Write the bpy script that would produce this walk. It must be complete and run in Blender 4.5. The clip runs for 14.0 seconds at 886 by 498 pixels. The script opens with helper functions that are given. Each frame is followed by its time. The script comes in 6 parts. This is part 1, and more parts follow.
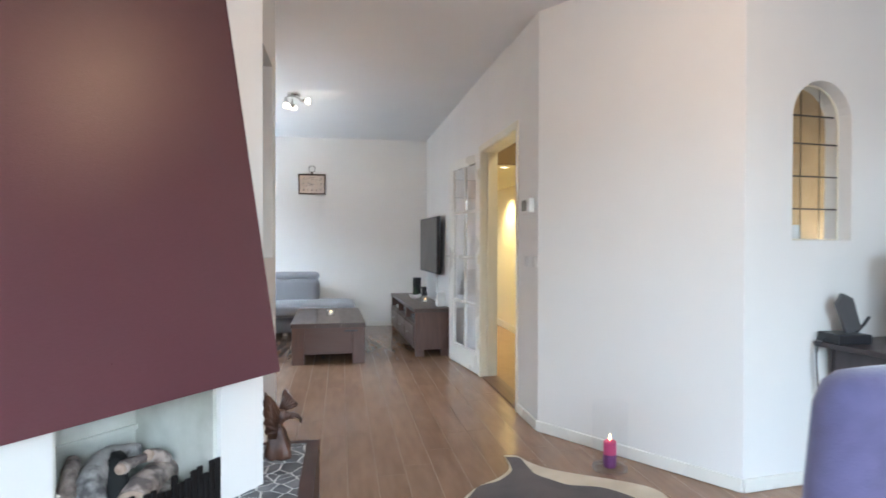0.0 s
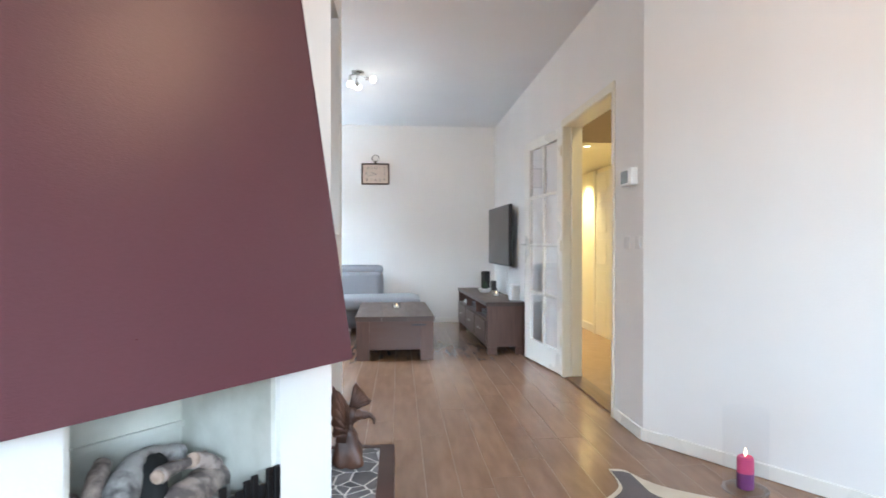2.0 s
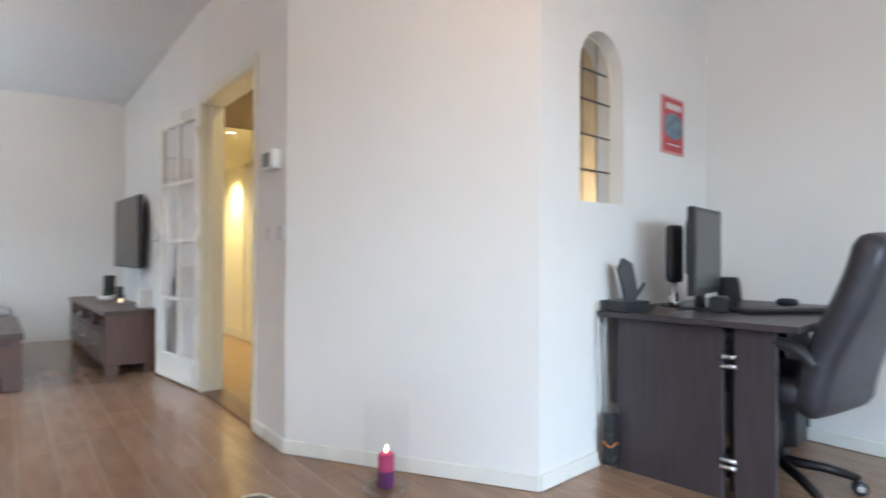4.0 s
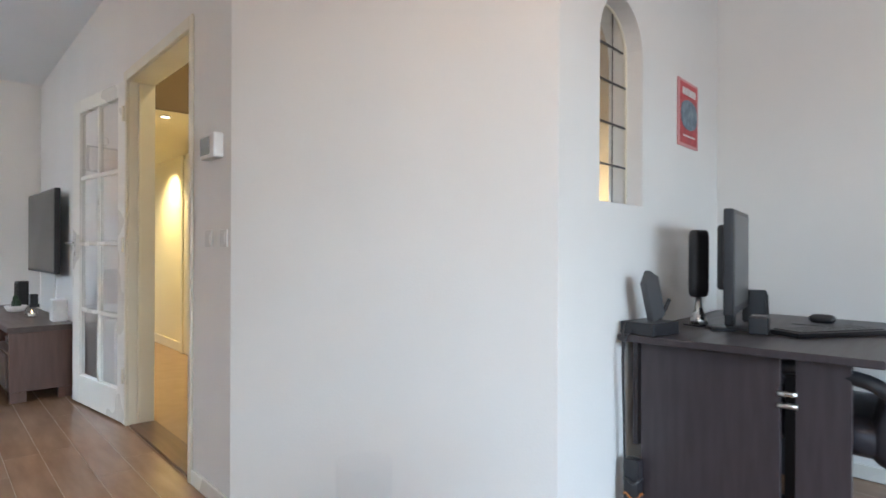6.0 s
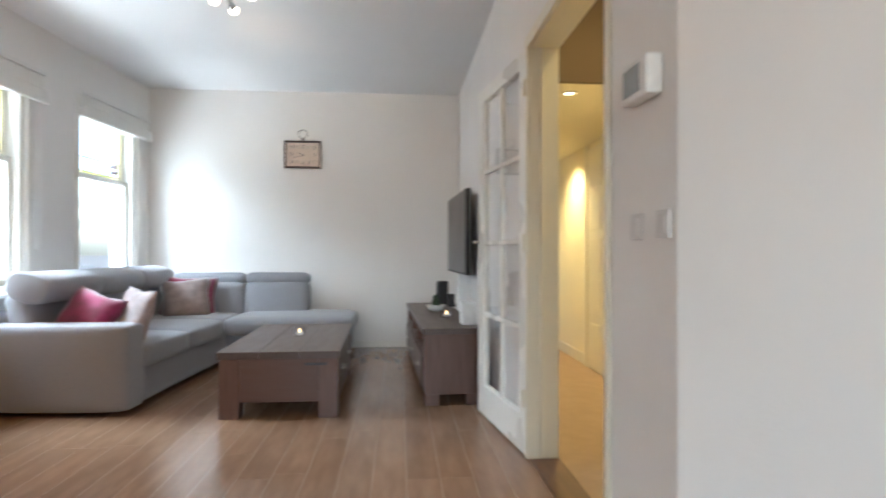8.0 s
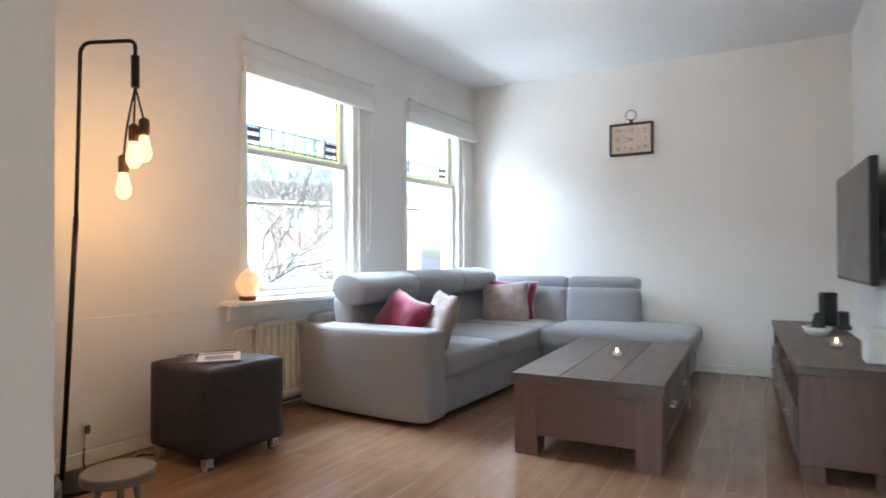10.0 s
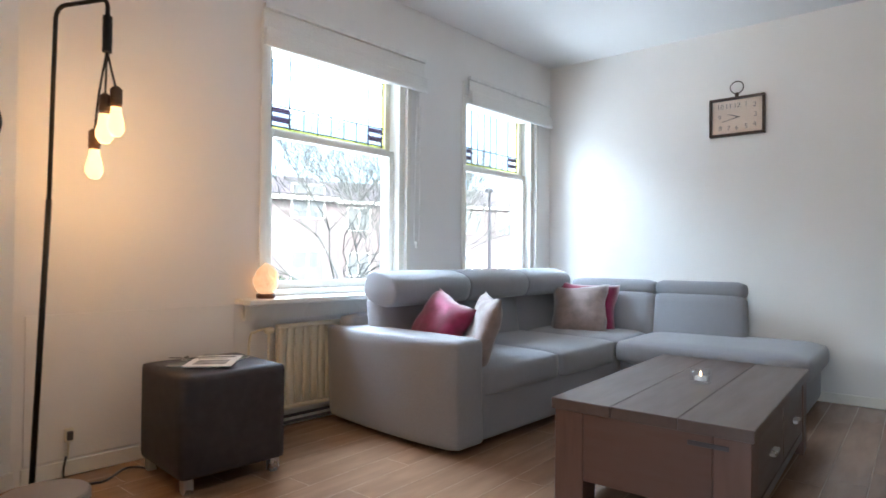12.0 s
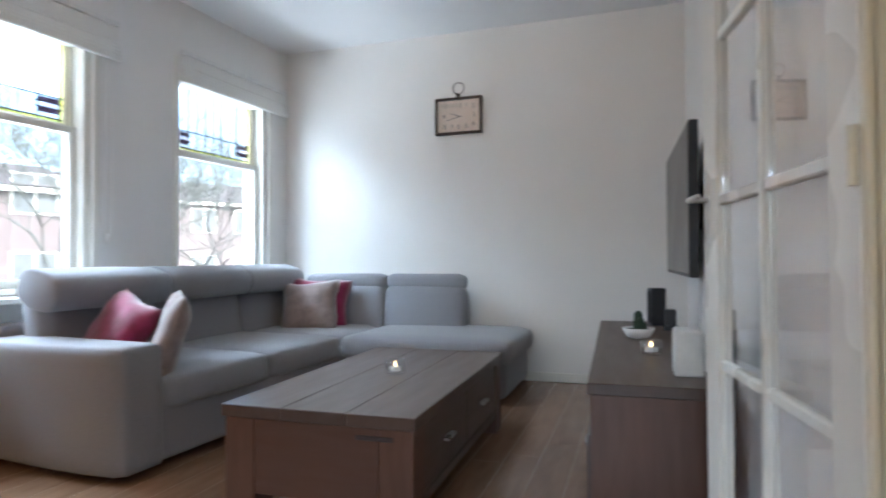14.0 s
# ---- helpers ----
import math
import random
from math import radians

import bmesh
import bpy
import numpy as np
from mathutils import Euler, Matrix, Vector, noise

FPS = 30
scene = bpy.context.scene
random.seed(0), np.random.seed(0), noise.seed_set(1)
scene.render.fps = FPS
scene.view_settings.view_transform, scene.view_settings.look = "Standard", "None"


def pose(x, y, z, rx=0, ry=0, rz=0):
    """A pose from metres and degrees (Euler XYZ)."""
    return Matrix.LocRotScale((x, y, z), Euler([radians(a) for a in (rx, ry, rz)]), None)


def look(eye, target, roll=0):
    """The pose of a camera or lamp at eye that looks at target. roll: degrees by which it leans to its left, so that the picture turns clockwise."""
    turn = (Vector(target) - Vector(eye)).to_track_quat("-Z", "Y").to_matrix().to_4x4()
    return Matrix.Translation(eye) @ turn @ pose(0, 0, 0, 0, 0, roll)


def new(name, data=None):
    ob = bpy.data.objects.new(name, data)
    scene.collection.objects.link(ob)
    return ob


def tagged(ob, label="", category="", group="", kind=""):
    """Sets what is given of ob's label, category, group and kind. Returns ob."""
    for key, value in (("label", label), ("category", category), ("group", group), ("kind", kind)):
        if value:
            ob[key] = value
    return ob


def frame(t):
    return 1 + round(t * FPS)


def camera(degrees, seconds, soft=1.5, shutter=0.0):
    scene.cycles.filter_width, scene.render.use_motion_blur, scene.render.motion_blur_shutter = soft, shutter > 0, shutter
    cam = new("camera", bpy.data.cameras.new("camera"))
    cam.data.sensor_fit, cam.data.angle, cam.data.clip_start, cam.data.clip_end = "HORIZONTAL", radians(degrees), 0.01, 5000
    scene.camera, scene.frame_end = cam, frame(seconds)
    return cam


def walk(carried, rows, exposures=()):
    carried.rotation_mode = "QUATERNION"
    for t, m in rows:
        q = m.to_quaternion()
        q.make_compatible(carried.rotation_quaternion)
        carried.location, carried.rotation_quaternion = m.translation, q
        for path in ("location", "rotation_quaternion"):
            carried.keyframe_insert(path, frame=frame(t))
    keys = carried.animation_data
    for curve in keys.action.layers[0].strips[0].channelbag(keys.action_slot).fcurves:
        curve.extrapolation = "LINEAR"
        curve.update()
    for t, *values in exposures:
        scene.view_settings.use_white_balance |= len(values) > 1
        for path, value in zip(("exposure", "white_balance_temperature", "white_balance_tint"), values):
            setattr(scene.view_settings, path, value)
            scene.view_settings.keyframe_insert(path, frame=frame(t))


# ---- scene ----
cam = camera(74.0, 14.0, 1.6, 0.5)
PATH = [
    (0, (1.292, 1.769, 1.26), (1.634, 3.74, 1.239), 0.1),
    (0.5, (1.265, 1.846, 1.214), (1.464, 3.836, 1.196), 0.1),
    (1, (1.258, 1.99, 1.154), (1.362, 3.987, 1.138), 0.1),
    (1.5, (1.239, 2.149, 1.131), (1.335, 4.147, 1.116), 0.1),
    (2, (1.204, 2.28, 1.116), (1.353, 4.275, 1.102), 0.0),
    (2.5, (1.225, 2.376, 1.102), (1.594, 4.342, 1.089), 0.0),
    (3, (1.32, 2.475, 1.094), (1.962, 4.369, 1.083), -0.0),
    (3.5, (1.418, 2.553, 1.048), (2.351, 4.322, 1.053), 0.4),
    (4, (1.44, 2.63, 1.028), (2.632, 4.236, 1.041), 0.2),
    (4.2, (1.438, 2.677, 1.032), (2.731, 4.203, 1.043), 0.2),
    (6.3, (1.716, 3.318, 1.09), (3.041, 4.818, 1.09), 0.2),
    (6.5, (1.757, 3.432, 1.068), (2.946, 5.039, 1.078), 0.0),
    (7, (1.822, 3.659, 1.05), (2.677, 5.467, 1.053), -0.0),
    (7.5, (1.85, 3.917, 1.053), (2.366, 5.849, 1.059), -0.1),
    (8, (1.921, 4.16, 1.059), (2.071, 6.155, 1.069), 0.1),
    (8.5, (2.02, 4.4, 1.071), (1.731, 6.379, 1.081), 0.1),
    (9, (2.034, 4.614, 1.042), (1.445, 6.525, 1.057), 0.1),
    (9.2, (2.009, 4.702, 1.047), (1.344, 6.588, 1.064), -0.1),
    (11.3, (1.96, 5.484, 1.051), (0.7, 7.038, 1.068), 0.6),
    (11.5, (1.959, 5.552, 1.043), (0.694, 7.101, 1.063), 0.6),
    (12, (1.991, 5.737, 1.003), (0.725, 7.285, 1.033), 0.5),
    (12.5, (2.056, 5.831, 0.975), (0.82, 7.403, 1.006), 0.5),
    (13, (2.128, 5.922, 0.953), (1.014, 7.583, 0.987), 0.3),
    (13.5, (2.183, 6.006, 0.943), (1.296, 7.798, 0.981), 0.0),
    (14, (2.262, 6.126, 0.956), (1.627, 8.023, 0.990), -0.3),
]
walk(cam, [(t, look(eye, target, roll)) for t, eye, target, roll in PATH],
     [(t, stops, kelvin, 4) for t, stops, kelvin in ((0, 2.74, 5650), (0.5, 2.80, 5650), (1.5, 3.02, 5600), (2.3, 3.00, 5550), (3, 2.78, 5620), (4.2, 2.78, 5680), (6.5, 2.58, 5720), (7.5, 2.62, 5900), (8.5, 2.64, 5950), (9, 2.64, 5850), (11.5, 2.56, 5700), (12.5, 2.50, 5600), (13.5, 2.40, 5650), (14, 2.32, 5600))])

# ---- light ----
WORLD = bpy.data.worlds.new("world")
scene.world = WORLD
WORLD.use_nodes = True
_n, _l = WORLD.node_tree.nodes, WORLD.node_tree.links
_sky = _n.new("ShaderNodeTexSky")
_sky.sky_type, _sky.sun_disc = "NISHITA", False
_sky.sun_elevation, _sky.sun_rotation = radians(40), radians(125)
_sky.air_density, _sky.dust_density, _sky.ozone_density = 1.0, 3.0, 1.0
_l.new(_sky.outputs[0], _n["Background"].inputs[0])
_n["Background"].inputs[1].default_value = 0.15


def lamp(name, kind, m, energy, color=(1, 1, 1), **kw):
    d = bpy.data.lights.new(name, kind)
    d.energy, d.color = energy, color
    for k, v in kw.items():
        if k == "size":
            d.size = v
        elif k == "size_y":
            d.shape, d.size_y = "RECTANGLE", v
        elif k == "radius":
            d.shadow_soft_size = v
        elif k == "angle":
            d.angle = v
        elif k == "spot":
            d.spot_size, d.spot_blend = radians(v), 0.7
    ob = new(name, d)
    ob.matrix_world = m
    return ob


WALL_A = pose(-0.78, 10.73, 0, 0, 0, -3.43)  # window wall: inner face at local x=0, it runs along local -y
lamp("sun", "SUN", look((14, -10, 16), (0, 4, 0)), 1.0, (1.0, 0.96, 0.90), angle=radians(12))
lamp("window_daylight", "AREA", WALL_A @ look((-2.0, -2.46, 3.7), (0.6, -2.46, 1.0)), 118, (0.80, 0.90, 1.0), size=2.4, size_y=1.6)
lamp("window_daylight", "AREA", WALL_A @ look((-2.3, -0.1, 3.5), (0.6, -0.6, 1.0)), 13, (0.80, 0.90, 1.0), size=2.4, size_y=2.0)
# added lamps below the sills stand in for light thrown back by the pavement
lamp("pavement_bounce_fill", "AREA", WALL_A @ look((-1.5, -2.46, -0.5), (0.9, -2.46, 2.7)), 40, (0.88, 0.93, 0.98), size=2.2, size_y=1.3)
lamp("pavement_bounce_fill", "AREA", WALL_A @ look((-1.5, -0.75, -0.5), (0.9, -0.75, 2.7)), 20, (0.88, 0.93, 0.98), size=1.8, size_y=1.3)
lamp("rear_daylight", "AREA", look((2.0, -3.1, 3.2), (2.2, 3, 0.8)), 172, (0.80, 0.90, 0.98), size=4.6, size_y=1.7)
lamp("side_daylight", "AREA", look((-0.50, 3.0, 1.6), (1.2, 3.5, 0.9)), 3.4, (0.78, 0.88, 1.0), size=1.3, size_y=1.3)
lamp("rear_daylight", "AREA", look((2.0, -0.85, 1.5), (2.0, 3, 1.0)), 6, (0.84, 0.92, 1.0), size=3.0, size_y=1.5)

# ---- materials ----
MATS = {}


def mat(name, color=(0.8, 0.8, 0.8), rough=0.5, metal=0.0, color2=None, scale=8.0, bump=0.0, bump_scale=60.0, kind="noise",
        emit=None, strength=0.0, glass=0.0, ior=1.45, stretch=(1, 1, 1), vary=0.0, sheen=0.0, spec=0.5, detail=6.0, contrast=(0.35, 0.65), coat=0.0, bump_dist=0.002):
    """A procedural material: two tones mixed by a texture in object space, fine relief, and a small shift from object to object."""
    if name in MATS:
        return MATS[name]
    m = bpy.data.materials.new(name)
    m.use_nodes = True
    n, l = m.node_tree.nodes, m.node_tree.links
    b = n["Principled BSDF"]
    b.inputs["Roughness"].default_value, b.inputs["Metallic"].default_value = rough, metal
    b.inputs["Transmission Weight"].default_value, b.inputs["IOR"].default_value = glass, ior
    b.inputs["Sheen Weight"].default_value, b.inputs["Specular IOR Level"].default_value = sheen, spec
    b.inputs["Coat Weight"].default_value = coat
    tc, mp = n.new("ShaderNodeTexCoord"), n.new("ShaderNodeMapping")
    mp.inputs["Scale"].default_value = stretch
    l.new(tc.outputs["Object"], mp.inputs[0])
    info = n.new("ShaderNodeObjectInfo")
    if vary:
        off = n.new("ShaderNodeVectorMath")
        off.operation = "MULTIPLY_ADD"
        off.inputs[1].default_value = (1, 1, 1)
        mul = n.new("ShaderNodeMath")
        mul.operation, mul.inputs[1].default_value = "MULTIPLY", 37.0
        l.new(info.outputs["Random"], mul.inputs[0])
        l.new(tc.outputs["Object"], off.inputs[0])
        l.new(mul.outputs[0], off.inputs[2])
        l.new(off.outputs[0], mp.inputs[0])
    c2 = color2 or tuple(min(1.0, c * 0.9) for c in color)
    if kind == "wave":
        t = n.new("ShaderNodeTexWave")
        t.inputs["Scale"].default_value, t.inputs["Distortion"].default_value = scale, 6.0
        t.inputs["Detail"].default_value, t.inputs["Detail Scale"].default_value = 3.0, 1.5
        fac = t.outputs["Fac"]
    elif kind == "voronoi":
        t = n.new("ShaderNodeTexVoronoi")
        t.inputs["Scale"].default_value = scale
        fac = t.outputs["Distance"]
    else:
        t = n.new("ShaderNodeTexNoise")
        t.inputs["Scale"].default_value, t.inputs["Detail"].default_value = scale, detail
        fac = t.outputs["Fac"]
    l.new(mp.outputs[0], t.inputs["Vector"])
    ramp = n.new("ShaderNodeValToRGB")
    ramp.color_ramp.elements[0].position, ramp.color_ramp.elements[1].position = contrast
    ramp.color_ramp.elements[0].color, ramp.color_ramp.elements[1].color = (*c2, 1), (*color, 1)
    l.new(fac, ramp.inputs[0])
    out = ramp.outputs[0]
    if vary:
        hsv = n.new("ShaderNodeHueSaturation")
        rng = n.new("ShaderNodeMapRange")
        rng.inputs[3].default_value, rng.inputs[4].default_value = 1 - vary, 1 + vary
        l.new(info.outputs["Random"], rng.inputs[0])
        l.new(rng.outputs[0], hsv.inputs["Value"])
        l.new(out, hsv.inputs["Color"])
        out = hsv.outputs[0]
    l.new(out, b.inputs["Base Color"])
    # roughness wanders a little
    rn = n.new("ShaderNodeTexNoise")
    rn.inputs["Scale"].default_value = scale * 0.7
    rr = n.new("ShaderNodeMapRange")
    rr.inputs[3].default_value, rr.inputs[4].default_value = max(0.0, rough - 0.06 * (rough > 0.05)), min(1.0, rough + 0.06 * (rough > 0.05))
    l.new(mp.outputs[0], rn.inputs["Vector"])
    l.new(rn.outputs["Fac"], rr.inputs[0])
    l.new(rr.outputs[0], b.inputs["Roughness"])
    if bump:
        bt, bn = n.new("ShaderNodeTexNoise"), n.new("ShaderNodeBump")
        bt.inputs["Scale"].default_value, bt.inputs["Detail"].default_value = bump_scale, 4.0
        bn.inputs["Strength"].default_value, bn.inputs["Distance"].default_value = bump, bump_dist
        l.new(mp.outputs[0], bt.inputs["Vector"])
        l.new(bt.outputs["Fac"], bn.inputs["Height"])
        l.new(bn.outputs[0], b.inputs["Normal"])
    if emit:
        b.inputs["Emission Color"].default_value, b.inputs["Emission Strength"].default_value = (*emit, 1), strength
    MATS[name] = m
    return m


def M(name):
    return MATS[name]


mat("plaster", (0.80, 0.79, 0.77), 0.72, color2=(0.77, 0.76, 0.74), scale=1.2, bump=0.35, bump_scale=90, spec=0.3)
mat("ceiling_paint", (0.78, 0.775, 0.77), 0.8, color2=(0.75, 0.745, 0.74), scale=0.9, bump=0.2, bump_scale=120, spec=0.2)
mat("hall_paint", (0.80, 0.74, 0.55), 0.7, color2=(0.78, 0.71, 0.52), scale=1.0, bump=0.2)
mat("dark_brown", (0.17, 0.12, 0.07), 0.8, scale=2.0)
mat("white_gloss", (0.80, 0.79, 0.74), 0.28, color2=(0.77, 0.755, 0.70), scale=3, bump=0.08, bump_scale=30)
mat("cream_gloss", (0.76, 0.72, 0.60), 0.32, color2=(0.72, 0.68, 0.56), scale=3, bump=0.08, bump_scale=30)
mat("laminate", (0.318, 0.197, 0.124), 0.17, color2=(0.236, 0.141, 0.086), scale=3.6, kind="noise", stretch=(5, 0.9, 1), bump=0.12, bump_scale=40, vary=0.05, contrast=(0.3, 0.72))
mat("joint", (0.36, 0.25, 0.165), 0.6, scale=9)
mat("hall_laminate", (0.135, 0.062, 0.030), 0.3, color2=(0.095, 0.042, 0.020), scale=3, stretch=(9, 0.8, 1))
mat("hood_paint", (0.086, 0.025, 0.034), 0.31, color2=(0.081, 0.022, 0.030), scale=60, spec=0.85, bump=0.6, bump_scale=110, bump_dist=0.0011, stretch=(1, 1, 3.2))
mat("dark_wood", (0.096, 0.064, 0.053), 0.36, color2=(0.084, 0.055, 0.046), scale=4, stretch=(8, 1, 8), bump=0.02, bump_scale=50)
mat("dark_wood_x", (0.110, 0.060, 0.047), 0.38, color2=(0.105, 0.053, 0.039), scale=4, stretch=(1, 8, 8), bump=0.15, bump_scale=50)
mat("espresso", (0.056, 0.046, 0.051), 0.35, color2=(0.044, 0.036, 0.040), scale=5, stretch=(1, 8, 1), bump=0.05)
mat("sofa_fabric", (0.295, 0.300, 0.325), 0.85, color2=(0.25, 0.255, 0.278), scale=220, bump=0.5, bump_scale=500, sheen=0.3, spec=0.2)
mat("pink_velvet", (0.27, 0.010, 0.075), 0.8, color2=(0.17, 0.005, 0.038), scale=12, sheen=0.6, bump=0.4, bump_scale=120)
mat("taupe_velvet", (0.30, 0.235, 0.22), 0.8, color2=(0.21, 0.165, 0.16), scale=14, sheen=0.6, bump=0.5, bump_scale=90)
mat("otto_leather", (0.040, 0.033, 0.040), 0.55, color2=(0.030, 0.025, 0.031), scale=20, bump=0.5, bump_scale=220)
mat("black_leather", (0.036, 0.036, 0.045), 0.36, color2=(0.028, 0.028, 0.036), scale=20, bump=0.4, bump_scale=160)
mat("black_plastic", (0.026, 0.026, 0.030), 0.35, scale=30)
mat("grey_plastic", (0.10, 0.10, 0.11), 0.4, scale=30)
mat("screen_black", (0.030, 0.028, 0.030), 0.22, scale=3)
mat("switch_plastic", (0.66, 0.65, 0.63), 0.4, scale=20)
mat("white_plastic", (0.78, 0.78, 0.76), 0.35, scale=20)
mat("lcd_grey", (0.24, 0.25, 0.24), 0.25, scale=30)
mat("steel", (0.60, 0.59, 0.57), 0.28, metal=1.0, scale=30)
mat("black_metal", (0.020, 0.018, 0.018), 0.42, metal=0.6, scale=40, bump=0.1)
mat("bronze", (0.11, 0.062, 0.034), 0.45, metal=0.3, color2=(0.06, 0.034, 0.02), scale=20)
mat("glass", (1, 1, 1), 0.0, glass=1.0, color2=(1, 1, 1), scale=1)
mat("radiator_paint", (0.72, 0.66, 0.52), 0.35, color2=(0.69, 0.63, 0.49), scale=4)
mat("stone", (0.20, 0.205, 0.215), 0.5, color2=(0.11, 0.113, 0.125), scale=9, bump=0.5, bump_scale=60, vary=0.25)
mat("grout", (0.82, 0.82, 0.80), 0.85, scale=30, bump=0.3)
mat("firebox", (0.76, 0.76, 0.70), 0.6, color2=(0.50, 0.50, 0.44), scale=4, bump=0.3)
mat("log", (0.50, 0.41, 0.36), 0.85, color2=(0.17, 0.14, 0.13), scale=16, contrast=(0.40, 0.58), bump=1.0, bump_scale=60, bump_dist=0.006, vary=0.12)
mat("grey_log", (0.40, 0.38, 0.36), 0.85, color2=(0.11, 0.10, 0.10), scale=13, contrast=(0.42, 0.56), bump=1.0, bump_scale=60, bump_dist=0.006, vary=0.12)
mat("soot_stone", (0.30, 0.31, 0.27), 0.7, color2=(0.09, 0.10, 0.085), scale=7, bump=0.5)
mat("log_end", (0.56, 0.43, 0.34), 0.85, color2=(0.30, 0.21, 0.16), scale=22, bump=0.4)
mat("ember_black", (0.012, 0.012, 0.012), 0.8, scale=20, bump=0.6)
mat("carved_wood", (0.105, 0.047, 0.028), 0.45, color2=(0.040, 0.018, 0.012), scale=16, stretch=(1, 1, 0.5), bump=0.7, bump_scale=60)
mat("candle_wax", (0.52, 0.07, 0.18), 0.45, scale=8)
mat("purple_wax", (0.17, 0.04, 0.15), 0.45, color2=(0.12, 0.03, 0.13), scale=8)
mat("flame", (1, 0.8, 0.5), 0.5, emit=(1.0, 0.62, 0.26), strength=2.0)
mat("bulb_glow", (1, 0.7, 0.3), 0.3, emit=(1.0, 0.56, 0.20), strength=0.46)
mat("spot_glow", (1, 0.9, 0.8), 0.3, emit=(1.0, 0.84, 0.62), strength=0.9)
mat("salt", (0.78, 0.50, 0.34), 0.6, color2=(0.66, 0.38, 0.24), scale=9, bump=0.8, bump_scale=20, emit=(1.0, 0.52, 0.25), strength=0.13)
mat("blind_fabric", (0.80, 0.79, 0.76), 0.9, scale=160, bump=0.4, bump_scale=300)
mat("lead", (0.05, 0.05, 0.055), 0.5, metal=0.4, scale=30)
mat("paper", (0.72, 0.71, 0.70), 0.5, scale=10)
mat("ink", (0.10, 0.095, 0.10), 0.6, scale=10)
mat("clock_face", (0.66, 0.58, 0.52), 0.5, color2=(0.56, 0.48, 0.42), scale=6)
mat("clock_rim", (0.060, 0.035, 0.024), 0.4, color2=(0.035, 0.022, 0.016), scale=12, metal=0.3)
mat("red_paint", (0.55, 0.05, 0.06), 0.4, color2=(0.40, 0.04, 0.05), scale=20)
mat("blue_grey_print", (0.22, 0.30, 0.36), 0.5, color2=(0.10, 0.15, 0.20), scale=30)
mat("tile_wall", (0.56, 0.44, 0.28), 0.5, color2=(0.46, 0.34, 0.20), scale=8)
mat("screen_grey", (0.085, 0.085, 0.09), 0.3, scale=3)
mat("plug_orange", (0.45, 0.16, 0.04), 0.4, scale=10)
mat("pale_pink", (0.62, 0.30, 0.30), 0.4, scale=20)
mat("cowhide", (0.085, 0.055, 0.045), 0.9, color2=(0.045, 0.028, 0.022), scale=5, bump=0.6, bump_scale=300, sheen=0.2)

mat("hide_cream", (0.66, 0.58, 0.44), 0.9, color2=(0.52, 0.43, 0.30), scale=6, bump=0.6, bump_scale=300, sheen=0.2)


def thin_glass(name="thin_glass", edge=0.16):
    """Thin-walled clear glass: see-through, with a mirror gloss that grows towards its edges."""
    m = bpy.data.materials.new(name)
    m.use_nodes = True
    n, l = m.node_tree.nodes, m.node_tree.links
    n.remove(n["Principled BSDF"])
    t, g, f, x, p = n.new("ShaderNodeBsdfTransparent"), n.new("ShaderNodeBsdfGlossy"), n.new("ShaderNodeLayerWeight"), n.new("ShaderNodeMixShader"), n.new("ShaderNodeMapRange")
    t.inputs[0].default_value, g.inputs["Roughness"].default_value, f.inputs[0].default_value = (0.995, 0.997, 1.0, 1), 0.03, 0.14
    p.inputs[3].default_value, p.inputs[4].default_value = 0.04 * (edge > 0.2), edge
    l.new(f.outputs["Facing"], p.inputs[0]), l.new(p.outputs[0], x.inputs[0]), l.new(t.outputs[0], x.inputs[1]), l.new(g.outputs[0], x.inputs[2])
    l.new(x.outputs[0], n["Material Output"].inputs[0])
    MATS[name] = m


thin_glass(edge=0.09)
thin_glass("cup_glass", 0.75)

mat("hearth_wood", (0.075, 0.036, 0.030), 0.5, color2=(0.055, 0.027, 0.023), scale=6, bump=0.2)

# ---- shapes ----


def part(name, bm, material, parent=None, label="", m=None, smooth=False, **tags):
    """Links a bmesh as one mesh object, a thing of its own or a part of parent."""
    bmesh.ops.recalc_face_normals(bm, faces=bm.faces)
    me = bpy.data.meshes.new(name)
    if smooth:
        for f in bm.faces:
            f.smooth = True
    bm.to_mesh(me)
    bm.free()
    me.materials.append(M(material) if isinstance(material, str) else material)
    ob = new(name, me)
    if parent:
        ob.parent = parent
    if m is not None:
        ob.matrix_basis = m
    return tagged(ob, label, **tags)


def thing(name, m, label, category, group=""):
    ob = new(name)
    ob.empty_display_size = 0.1
    ob.matrix_basis = m
    return tagged(ob, label, category, group)


def box(x0, x1, y0, y1, z0, z1, bm=None, bevel=0.0, seg=2, m=None):
    own = bmesh.new()
    vs = bmesh.ops.create_cube(own, size=1)["verts"]
    for v in vs:
        v.co = Vector((x0 + (v.co.x + 0.5) * (x1 - x0), y0 + (v.co.y + 0.5) * (y1 - y0), z0 + (v.co.z + 0.5) * (z1 - z0)))
    if bevel:
        bmesh.ops.bevel(own, geom=list(own.edges), offset=bevel, segments=seg, profile=0.5, affect="EDGES")
    if m is not None:
        own.transform(m)
    if bm is None:
        return own
    return join(bm, own)


def join(bm, own):
    me = bpy.data.meshes.new("tmp")
    own.to_mesh(me)
    bm.from_mesh(me)
    own.free()
    bpy.data.meshes.remove(me)
    return bm


